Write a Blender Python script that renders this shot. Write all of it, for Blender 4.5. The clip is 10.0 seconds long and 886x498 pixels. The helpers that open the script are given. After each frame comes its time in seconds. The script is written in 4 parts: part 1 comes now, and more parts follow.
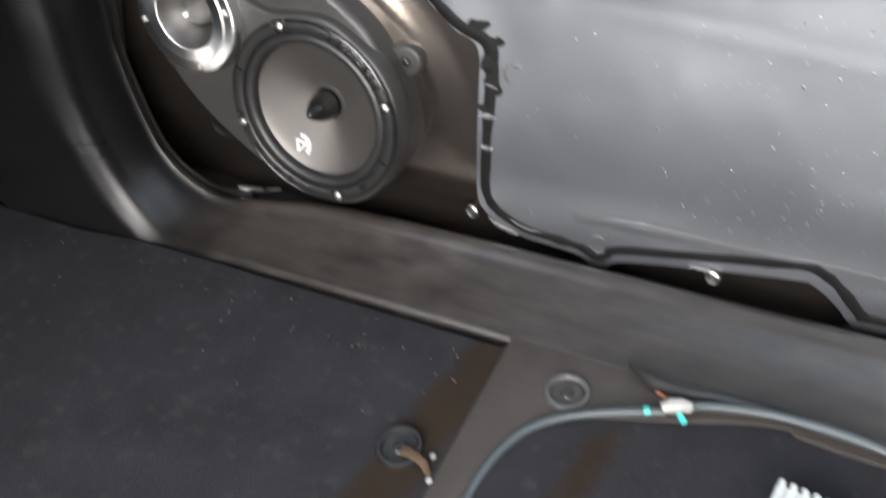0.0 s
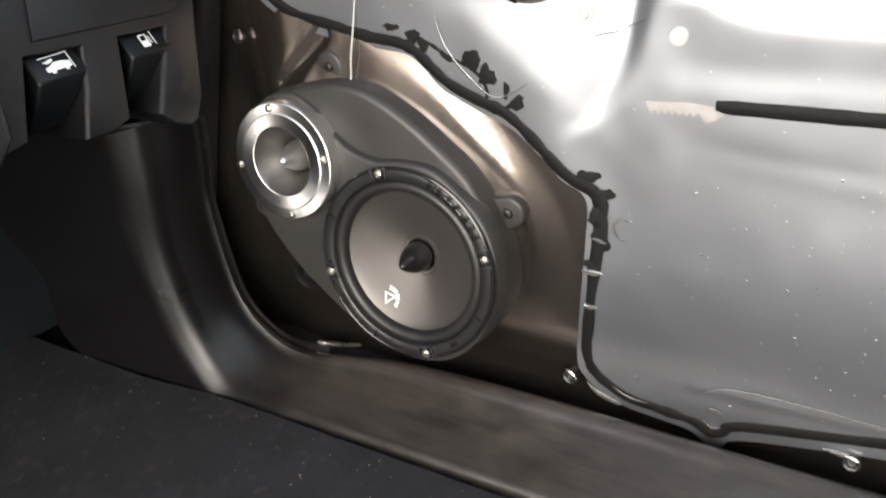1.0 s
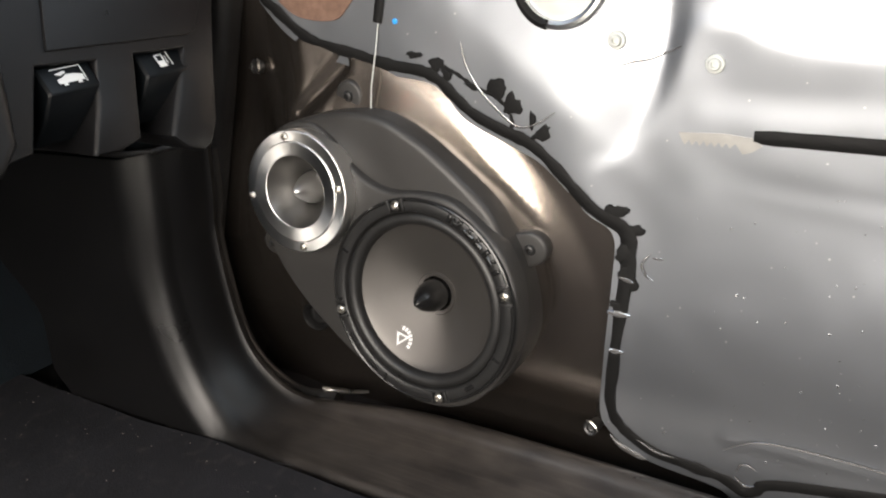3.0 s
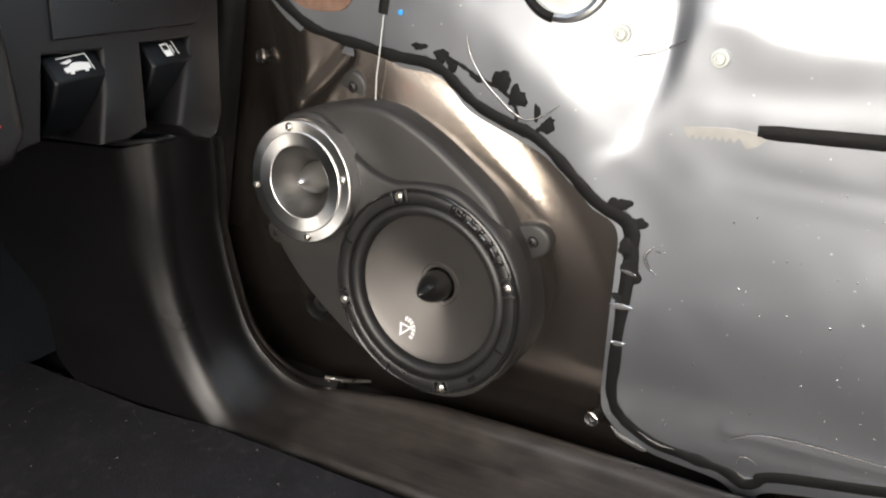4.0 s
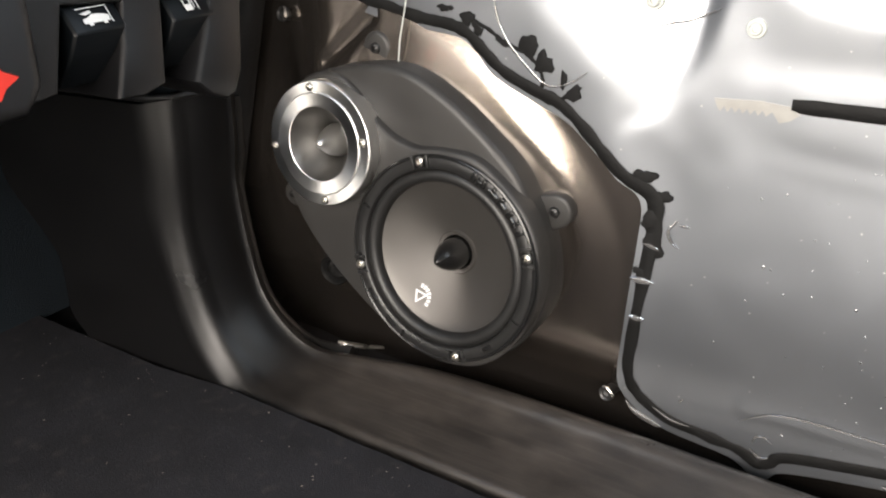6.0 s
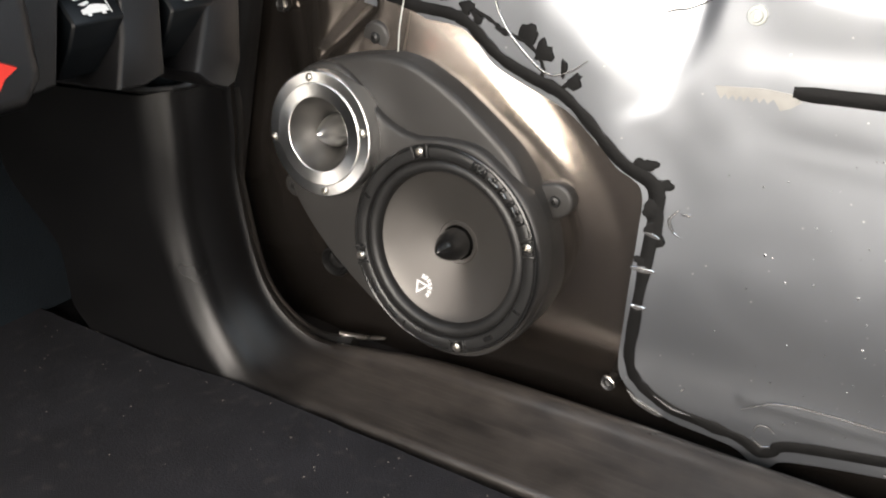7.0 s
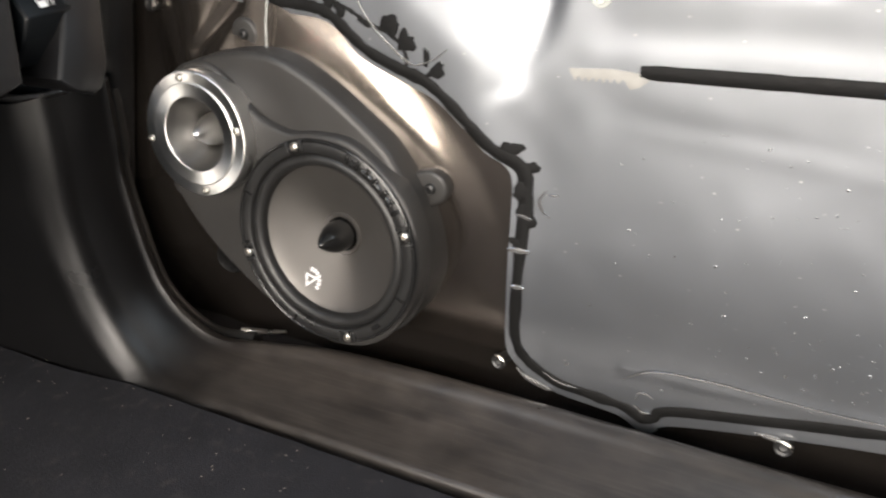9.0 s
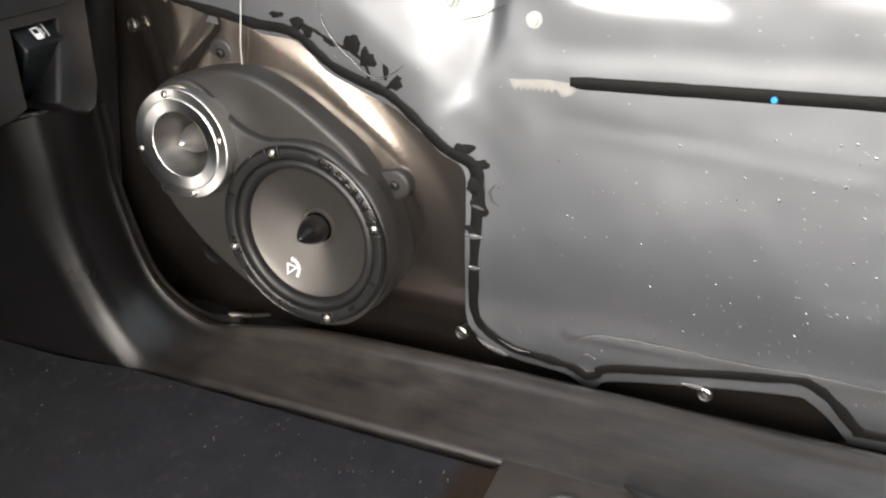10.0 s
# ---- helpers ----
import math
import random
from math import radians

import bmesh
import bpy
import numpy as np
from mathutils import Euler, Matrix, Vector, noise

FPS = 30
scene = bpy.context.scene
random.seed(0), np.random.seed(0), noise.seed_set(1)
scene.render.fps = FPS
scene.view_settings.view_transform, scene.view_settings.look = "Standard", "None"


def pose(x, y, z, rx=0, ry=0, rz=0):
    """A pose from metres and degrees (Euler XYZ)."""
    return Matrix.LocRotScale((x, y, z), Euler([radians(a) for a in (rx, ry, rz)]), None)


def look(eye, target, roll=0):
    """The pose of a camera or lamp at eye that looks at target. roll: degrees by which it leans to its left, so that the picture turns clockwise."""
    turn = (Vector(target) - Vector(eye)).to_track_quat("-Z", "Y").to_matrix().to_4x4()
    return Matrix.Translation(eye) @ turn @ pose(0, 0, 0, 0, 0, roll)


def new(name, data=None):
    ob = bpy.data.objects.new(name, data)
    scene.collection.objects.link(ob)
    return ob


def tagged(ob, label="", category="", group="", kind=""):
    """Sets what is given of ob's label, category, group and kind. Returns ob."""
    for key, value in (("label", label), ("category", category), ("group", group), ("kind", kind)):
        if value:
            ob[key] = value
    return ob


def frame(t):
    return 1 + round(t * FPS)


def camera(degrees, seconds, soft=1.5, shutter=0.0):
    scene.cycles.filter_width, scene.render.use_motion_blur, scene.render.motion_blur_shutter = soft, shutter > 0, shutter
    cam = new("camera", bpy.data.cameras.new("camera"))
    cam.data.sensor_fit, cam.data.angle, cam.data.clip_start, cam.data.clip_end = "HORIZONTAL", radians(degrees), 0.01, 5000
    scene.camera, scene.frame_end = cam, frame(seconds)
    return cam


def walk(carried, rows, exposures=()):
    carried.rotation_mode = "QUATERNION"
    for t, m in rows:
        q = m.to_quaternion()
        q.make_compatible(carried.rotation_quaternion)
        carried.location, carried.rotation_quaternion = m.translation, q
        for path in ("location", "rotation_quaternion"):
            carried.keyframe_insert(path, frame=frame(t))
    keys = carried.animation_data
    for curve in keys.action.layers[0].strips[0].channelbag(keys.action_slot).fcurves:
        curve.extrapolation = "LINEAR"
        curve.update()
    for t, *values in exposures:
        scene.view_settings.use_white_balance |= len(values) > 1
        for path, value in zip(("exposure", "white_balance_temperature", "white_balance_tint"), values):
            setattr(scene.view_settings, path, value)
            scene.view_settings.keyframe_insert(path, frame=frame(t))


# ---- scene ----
cam = camera(56.0, 10.0, soft=2.1, shutter=0.6)
PATH = [
    (0, (-0.025, 0.017, 0.56), (-0.795, 1.348, -0.719), -6.0),
    (0.5, (-0.053, 0.022, 0.54), (-0.951, 1.457, -0.525), -5.5),
    (1, (-0.075, 0.031, 0.524), (-1.042, 1.515, -0.405), -5.4),
    (1.5, (-0.092, 0.029, 0.5), (-1.062, 1.567, -0.334), -4.1),
    (2, (-0.092, 0.032, 0.49), (-1.101, 1.581, -0.273), -4.2),
    (3.5, (-0.097, 0.037, 0.483), (-1.093, 1.591, -0.286), -3.3),
    (4, (-0.097, 0.033, 0.486), (-1.094, 1.577, -0.303), -3.1),
    (4.5, (-0.1, 0.035, 0.485), (-1.105, 1.563, -0.323), -2.3),
    (5, (-0.102, 0.035, 0.482), (-1.11, 1.549, -0.351), -1.9),
    (5.5, (-0.106, 0.036, 0.482), (-1.113, 1.543, -0.364), -1.5),
    (7, (-0.105, 0.038, 0.479), (-1.113, 1.53, -0.393), -2.0),
    (7.5, (-0.105, 0.038, 0.48), (-1.092, 1.547, -0.387), -1.6),
    (8, (-0.103, 0.037, 0.48), (-1.094, 1.541, -0.391), -1.9),
    (8.5, (-0.086, 0.05, 0.479), (-1.064, 1.55, -0.412), -3.2),
    (9, (-0.056, 0.065, 0.489), (-0.957, 1.59, -0.44), -4.1),
    (9.5, (-0.038, 0.059, 0.504), (-0.899, 1.596, -0.442), -5.0),
    (10, (-0.019, 0.005, 0.547), (-0.832, 1.531, -0.459), -5.5),
]
walk(cam, [(t, look(eye, target, roll)) for t, eye, target, roll in PATH],
     exposures=[(0, 0.95, 6050, 10), (0.5, 0.92, 6300, 10), (1.0, 0.76, 6450, 10), (2.0, 0.35, 6500, 10), (3.5, 0.36, 6500, 10), (5.0, 0.53, 6500, 10), (7.5, 0.58, 6500, 10), (8.5, 0.63, 6500, 10), (10.0, 0.66, 6450, 10)])

# ---- world, sun, light from the windows ----
world = bpy.data.worlds.new("sky")
scene.world = world
world.use_nodes = True
wn = world.node_tree
sky = wn.nodes.new("ShaderNodeTexSky")
sky.sky_type, sky.sun_disc = "NISHITA", False
sky.sun_elevation, sky.sun_rotation = radians(42), radians(160)
wn.links.new(sky.outputs[0], wn.nodes["Background"].inputs[0])
wn.nodes["Background"].inputs[1].default_value = 0.12


def sun_lamp():
    d = bpy.data.lights.new("sun", "SUN")
    d.energy, d.angle, d.color = 3.0, radians(0.5), (1.0, 0.95, 0.86)
    ob = new("sun", d)
    el, az = radians(42), radians(160)
    way = Vector((math.sin(az) * math.cos(el), math.cos(az) * math.cos(el), math.sin(el)))
    ob.matrix_world = Matrix.Translation(way * 5) @ way.to_track_quat("Z", "Y").to_matrix().to_4x4()


def window_light(name, at, target, w, h, watts, colour):
    d = bpy.data.lights.new(name, "AREA")
    d.shape, d.size, d.size_y, d.energy, d.color = "RECTANGLE", w, h, watts, colour
    new(name, d).matrix_world = look(at, target)


sun_lamp()
window_light("daylight_far_windows", (0.0, -0.86, 0.70), (-0.10, 0.57, 0.40), 1.9, 0.70, 46.0, (1.0, 0.90, 0.79))
window_light("daylight_near_window", (0.15, 0.60, 0.90), (0.0, -0.1, 0.1), 0.9, 0.36, 5.0, (0.80, 0.90, 1.0))
window_light("daylight_windscreen", (-0.74, -0.2, 0.98), (-0.25, 0.2, 0.3), 0.42, 1.0, 5.0, (0.84, 0.92, 1.0))


# ---- materials ----
def material(name, base, rough=0.5, metal=0.0, vary=0.25, scale=30.0, bump=0.1, grain=600.0, wear=0.0, wear_colour=(0.5, 0.5, 0.5), coat=0.0, stretch=(1, 1, 1), rough_vary=0.12, spec=0.5, specks=0.0, dust_and_shade_span=None, bands=(), wear_at=(0.56, 0.74), scratch=0.0):
    m = bpy.data.materials.new(name)
    m.use_nodes = True
    n, l = m.node_tree.nodes, m.node_tree.links
    b = n["Principled BSDF"]
    b.inputs["Metallic"].default_value = metal
    b.inputs["Coat Weight"].default_value = coat
    b.inputs["Coat Roughness"].default_value = 0.08
    b.inputs["Specular IOR Level"].default_value = spec
    tc, mp = n.new("ShaderNodeTexCoord"), n.new("ShaderNodeMapping")
    l.new(tc.outputs["Object"], mp.inputs[0])
    mw = n.new("ShaderNodeMapping")
    mw.inputs["Scale"].default_value = stretch
    l.new(tc.outputs["Object"], mw.inputs[0])

    def noise_node(sc, detail):
        t = n.new("ShaderNodeTexNoise")
        t.inputs["Scale"].default_value, t.inputs["Detail"].default_value = sc, detail
        l.new(mp.outputs[0], t.inputs["Vector"])
        return t
    big, fine = noise_node(scale, 5.0), noise_node(grain, 3.0)
    ramp = n.new("ShaderNodeMapRange")
    ramp.inputs[1].default_value, ramp.inputs[2].default_value = 0.15, 0.85
    ramp.inputs[3].default_value, ramp.inputs[4].default_value = 1.0 - vary, 1.0 + vary
    l.new(big.outputs[0], ramp.inputs[0])
    mul = n.new("ShaderNodeMix")
    mul.data_type, mul.blend_type = "RGBA", "MULTIPLY"
    mul.inputs[0].default_value = 1.0
    mul.inputs[6].default_value = (*base, 1)
    l.new(ramp.outputs[0], mul.inputs[7])
    colour = mul.outputs[2]
    if wear > 0:
        w = noise_node(scale * 2.7, 8.0)
        l.new(mw.outputs[0], w.inputs["Vector"])
        wr = n.new("ShaderNodeMapRange")
        wr.inputs[1].default_value, wr.inputs[2].default_value = wear_at
        wr.inputs[4].default_value = wear
        l.new(w.outputs[0], wr.inputs[0])
        if scratch > 0:
            # long thin scuff lines
            ms = n.new("ShaderNodeMapping")
            ms.inputs["Scale"].default_value = (0.02, 1, 1)
            l.new(tc.outputs["Object"], ms.inputs[0])
            sc = n.new("ShaderNodeTexNoise")
            sc.inputs["Scale"].default_value, sc.inputs["Detail"].default_value = 420.0, 4.0
            l.new(ms.outputs[0], sc.inputs["Vector"])
            sr = n.new("ShaderNodeMapRange")
            sr.inputs[1].default_value, sr.inputs[2].default_value, sr.inputs[4].default_value = 0.50, 0.70, scratch
            l.new(sc.outputs[0], sr.inputs[0])
            total = n.new("ShaderNodeMath")
            total.use_clamp = True
            l.new(wr.outputs[0], total.inputs[0])
            l.new(sr.outputs[0], total.inputs[1])
            wr = total
        if dust_and_shade_span:
            # along x: no dust on the shaded kick panel, thinning rearwards
            axis = n.new("ShaderNodeSeparateXYZ")
            l.new(tc.outputs["Object"], axis.inputs[0])
            reach = n.new("ShaderNodeMapRange")
            reach.inputs[1].default_value, reach.inputs[2].default_value, reach.inputs[3].default_value = dust_and_shade_span[0], dust_and_shade_span[1], 0.01
            l.new(axis.outputs[0], reach.inputs[0])
            both_w = n.new("ShaderNodeMath")
            both_w.operation = "MULTIPLY"
            l.new(wr.outputs[0], both_w.inputs[0])
            thin = n.new("ShaderNodeMapRange")
            thin.inputs[1].default_value, thin.inputs[2].default_value, thin.inputs[3].default_value, thin.inputs[4].default_value = dust_and_shade_span[2], dust_and_shade_span[3], 1.0, 0.62
            l.new(axis.outputs[0], thin.inputs[0])
            ends = n.new("ShaderNodeMath")
            ends.operation = "MULTIPLY"
            l.new(reach.outputs[0], ends.inputs[0])
            l.new(thin.outputs[0], ends.inputs[1])
            l.new(ends.outputs[0], both_w.inputs[1])
            wr = both_w
        mix = n.new("ShaderNodeMix")
        mix.data_type = "RGBA"
        l.new(wr.outputs[0], mix.inputs[0])
        l.new(colour, mix.inputs[6])
        mix.inputs[7].default_value = (*wear_colour, 1)
        colour = mix.outputs[2]
    for bx, by, half_x, half_y in bands:
        # a soft-edged brown stain of its own shape
        at = n.new("ShaderNodeSeparateXYZ")
        warp = n.new("ShaderNodeMix")
        warp.data_type = "RGBA"
        warp.blend_type = "ADD"
        warp.inputs[0].default_value = 0.022
        ns = noise_node(45.0, 4.0)
        l.new(tc.outputs["Object"], warp.inputs[6])
        l.new(ns.outputs["Color"], warp.inputs[7])
        l.new(warp.outputs[2], at.inputs[0])
        masks = []
        for out, centre, half, soft_ in ((0, bx + 0.011, half_x, 0.016), (1, by + 0.011, half_y, 0.03)):
            off = n.new("ShaderNodeMath")
            off.operation = "SUBTRACT"
            off.inputs[1].default_value = centre
            l.new(at.outputs[out], off.inputs[0])
            if out == 0:
                lean = n.new("ShaderNodeMath")
                lean.operation = "MULTIPLY_ADD"
                lean.inputs[1].default_value, lean.inputs[2].default_value = -0.14, 0.14 * by
                l.new(at.outputs[1], lean.inputs[0])
                add = n.new("ShaderNodeMath")
                l.new(off.outputs[0], add.inputs[0])
                l.new(lean.outputs[0], add.inputs[1])
                off = add
            size = n.new("ShaderNodeMath")
            size.operation = "ABSOLUTE"
            l.new(off.outputs[0], size.inputs[0])
            fall = n.new("ShaderNodeMapRange")
            fall.inputs[1].default_value, fall.inputs[2].default_value, fall.inputs[3].default_value, fall.inputs[4].default_value = half + soft_ / 2, half - soft_ / 2, 0.0, 1.0
            l.new(size.outputs[0], fall.inputs[0])
            masks.append(fall)
        both_b = n.new("ShaderNodeMath")
        both_b.operation = "MULTIPLY"
        l.new(masks[0].outputs[0], both_b.inputs[0])
        l.new(masks[1].outputs[0], both_b.inputs[1])
        mixb = n.new("ShaderNodeMix")
        mixb.data_type = "RGBA"
        l.new(both_b.outputs[0], mixb.inputs[0])
        l.new(colour, mixb.inputs[6])
        mixb.inputs[7].default_value = (0.017, 0.0115, 0.0075, 1)
        colour = mixb.outputs[2]
    if specks > 0:
        vor = n.new("ShaderNodeTexVoronoi")
        vor.inputs["Scale"].default_value = 120.0
        l.new(mp.outputs[0], vor.inputs["Vector"])
        near = n.new("ShaderNodeMapRange")
        near.inputs[1].default_value, near.inputs[2].default_value = 0.11, 0.04
        l.new(vor.outputs["Distance"], near.inputs[0])
        few = n.new("ShaderNodeSeparateColor")
        l.new(vor.outputs["Color"], few.inputs[0])
        pick = n.new("ShaderNodeMapRange")
        pick.inputs[1].default_value, pick.inputs[2].default_value, pick.inputs[4].default_value = 0.72, 0.90, specks
        l.new(few.outputs[0], pick.inputs[0])
        both = n.new("ShaderNodeMath")
        both.operation = "MULTIPLY"
        l.new(near.outputs[0], both.inputs[0])
        l.new(pick.outputs[0], both.inputs[1])
        mix = n.new("ShaderNodeMix")
        mix.data_type = "RGBA"
        l.new(both.outputs[0], mix.inputs[0])
        l.new(colour, mix.inputs[6])
        mix.inputs[7].default_value = (0.95, 0.95, 0.95, 1)
        colour = mix.outputs[2]
    l.new(colour, b.inputs["Base Color"])
    rr = n.new("ShaderNodeMapRange")
    rr.inputs[1].default_value, rr.inputs[2].default_value = 0.15, 0.85
    rr.inputs[3].default_value, rr.inputs[4].default_value = max(0.03, rough - rough_vary), min(1.0, rough + rough_vary)
    l.new(big.outputs[0], rr.inputs[0])
    l.new(rr.outputs[0], b.inputs["Roughness"])
    if bump > 0:
        bp = n.new("ShaderNodeBump")
        bp.inputs["Strength"].default_value, bp.inputs["Distance"].default_value = bump, 0.001
        l.new(fine.outputs[0], bp.inputs["Height"])
        l.new(bp.outputs[0], b.inputs["Normal"])
    return m


M_TRIM = material("black_grained_plastic", (0.008, 0.008, 0.0085), 0.36, bump=0.25, grain=1400, wear=0.08, wear_colour=(0.1, 0.1, 0.1))
M_DASH = material("charcoal_dash_plastic", (0.005, 0.005, 0.0055), 0.36, spec=0.32, bump=0.3, grain=1600)
# Near-black base holds the dashboard's shade on the kick panel; dust pales the sill.
M_SILL = material("scuffed_sill_plastic", (0.004, 0.004, 0.0043), 0.31, bump=0.25, grain=900, vary=0.2, rough_vary=0.06, scale=17, spec=0.42, wear=0.56, wear_colour=(0.100, 0.087, 0.077), wear_at=(0.02, 1.0), stretch=(0.6, 1.4, 1.4), scratch=0.11, dust_and_shade_span=(-0.62, -0.54, -0.36, -0.05))
M_CARPET = material("dark_grey_carpet", (0.022, 0.022, 0.024), 0.95, bump=1.0, grain=900, vary=0.35, scale=40, wear=0.12, wear_colour=(0.08, 0.07, 0.06), spec=0.15)
M_FIRE = material("blue_black_carpet", (0.007, 0.010, 0.013), 0.95, bump=1.0, grain=800, vary=0.35, scale=30, spec=0.15)
M_BROWN = material("rusty_brown_underlay", (0.055, 0.036, 0.022), 0.9, bump=0.8, grain=500, vary=0.45, scale=60, spec=0.2)
M_PAINT = material("bronze_door_paint", (0.32, 0.281, 0.249), 0.195, metal=0.97, bump=0.02, grain=1200, vary=0.08, scale=9, coat=0.4, rough_vary=0.03)
M_FILM = material("clouded_plastic_film", (0.232, 0.245, 0.266), 0.37, metal=0.85, bump=0.0, vary=0.04, scale=14, rough_vary=0.02, coat=0.45, specks=0.4)
M_DROP = material("clear_droplet", (0.30, 0.31, 0.32), 0.14, metal=0.8, bump=0.0, vary=0.1, rough_vary=0.04, coat=0.6)
M_CREASE_GLEAM = material("film_crease_gleam", (0.55, 0.55, 0.55), 0.2, metal=0.9, bump=0.03, vary=0.12, scale=25, coat=0.6)
M_BUTYL = material("black_butyl_sealant", (0.006, 0.006, 0.006), 0.6, bump=0.4, grain=260, spec=0.14, vary=0.3, scale=80)
M_POD = material("charcoal_pod_plastic", (0.025, 0.024, 0.023), 0.45, bump=0.2, grain=1800, vary=0.12)
M_FRAME = material("black_speaker_frame", (0.014, 0.014, 0.014), 0.33, bump=0.15, grain=1500)
M_GLOSS = material("gloss_black_plastic", (0.010, 0.010, 0.010), 0.14, bump=0.1, grain=700, rough_vary=0.05)
M_RUBBER = material("black_rubber_surround", (0.012, 0.012, 0.012), 0.45, bump=0.05)
M_CONE = material("grey_polypropylene_cone", (0.080, 0.0755, 0.071), 0.36, metal=0.6, bump=0.05, grain=900, vary=0.08, rough_vary=0.04)
M_PLUG = material("gloss_black_plug", (0.008, 0.008, 0.008), 0.24, metal=0.2, bump=0.0, rough_vary=0.03)
M_ALU = material("machined_aluminium", (0.74, 0.74, 0.73), 0.36, metal=1.0, bump=0.05, grain=900, vary=0.06, scale=40, rough_vary=0.06)
for turned_metal, stretch_of_glint in ((M_ALU, 0.85), (M_CONE, 0.8)):
    turned = turned_metal.node_tree
    tangent = turned.nodes.new("ShaderNodeTangent")
    tangent.direction_type, tangent.axis = "RADIAL", "Z"
    turned.links.new(tangent.outputs[0], turned.nodes["Principled BSDF"].inputs["Tangent"])
    turned.nodes["Principled BSDF"].inputs["Anisotropic"].default_value = stretch_of_glint
M_HORN = material("satin_horn_metal", (0.19, 0.185, 0.178), 0.42, metal=1.0, bump=0.0, vary=0.02, rough_vary=0.01)
M_SCREW = material("zinc_screw", (0.6, 0.58, 0.54), 0.3, metal=1.0, bump=0.1, rough_vary=0.1)
M_TAPE = material("cloudy_tape", (0.27, 0.265, 0.25), 0.35, bump=0.05, vary=0.15, scale=120, coat=0.3)
M_LINT = material("pale_grit", (0.22, 0.20, 0.17), 0.8, bump=0.1, vary=0.4, scale=200)
M_WHITE = material("white_print", (0.62, 0.63, 0.63), 0.5, bump=0.0, vary=0.08)
M_LOGO = material("pale_grey_badge", (0.6, 0.6, 0.6), 0.4, bump=0.0, vary=0.15, scale=300)
M_LEVER = material("gloss_lever_plastic", (0.003, 0.004, 0.005), 0.38, spec=0.18, bump=0.08, grain=1500)
M_RED = material("red_plastic", (0.55, 0.03, 0.02), 0.45, bump=0.1)
M_COPPER = material("dull_copper", (0.32, 0.13, 0.07), 0.45, metal=0.6, bump=0.1)
M_CABLE = material("blue_grey_cable", (0.042, 0.053, 0.057), 0.45, bump=0.1, vary=0.2)
M_TEAL = material("teal_tape", (0.05, 0.4, 0.36), 0.4, bump=0.1)
M_CLEAR = material("white_connector", (0.5, 0.52, 0.5), 0.3, bump=0.1, vary=0.2)
M_FELT = material("brown_felt", (0.16, 0.1, 0.075), 0.95, bump=1.0, grain=700, vary=0.4, scale=120, spec=0.1)
M_BLUE = material("blue_paint_dot", (0.03, 0.3, 0.75), 0.4, bump=0.0)
M_LINER = material("grey_headliner", (0.3, 0.3, 0.29), 0.9, bump=0.4, vary=0.1)
M_WALL = material("dark_cabin_lining", (0.03, 0.03, 0.032), 0.8, bump=0.3, vary=0.15)
M_GROUND = material("asphalt", (0.06, 0.06, 0.06), 0.9, bump=0.6, grain=80, scale=3)


# ---- mesh helpers ----
def finish(bm, smooth=40):
    bmesh.ops.recalc_face_normals(bm, faces=bm.faces)
    for f in bm.faces:
        f.smooth = True
    for e in bm.edges:
        if len(e.link_faces) == 2 and e.calc_face_angle(0) > radians(smooth):
            e.smooth = False


def mesh_object(name, bm, mat, smooth=40):
    finish(bm, smooth)
    me = bpy.data.meshes.new(name)
    bm.to_mesh(me)
    bm.free()
    me.materials.append(mat)
    return new(name, me)


def part(name, bm, mat, parent, label="", smooth=40):
    ob = mesh_object(name, bm, mat, smooth)
    ob.parent = parent
    if label:
        tagged(ob, label)
    return ob


def thing(name, m, label, category, group="", kind=""):
    ob = new(name)
    ob.empty_display_size = 0.02
    ob.matrix_world = m
    return tagged(ob, label, category, group, kind)


def single(name, bm, mat, label, category, group="", kind="", smooth=40):
    return tagged(mesh_object(name, bm, mat, smooth), label, category, group, kind)


def spline(points, n=8, closed=False):
    """A smooth line through points."""
    P = [Vector(p) for p in points]
    k, out = len(P), []
    for i in range(k if closed else k - 1):
        a = P[(i - 1) % k] if closed or i > 0 else P[i] * 2 - P[i + 1]
        b, c = P[i], P[(i + 1) % k]
        d = P[(i + 2) % k] if closed or i + 2 < k else c * 2 - b
        for j in range(n):
            t = j / n
            out.append(0.5 * (2 * b + (c - a) * t + (2 * a - 5 * b + 4 * c - d) * t * t + (3 * b - a - 3 * c + d) * t ** 3))
    if not closed:
        out.append(P[-1].copy())
    return out


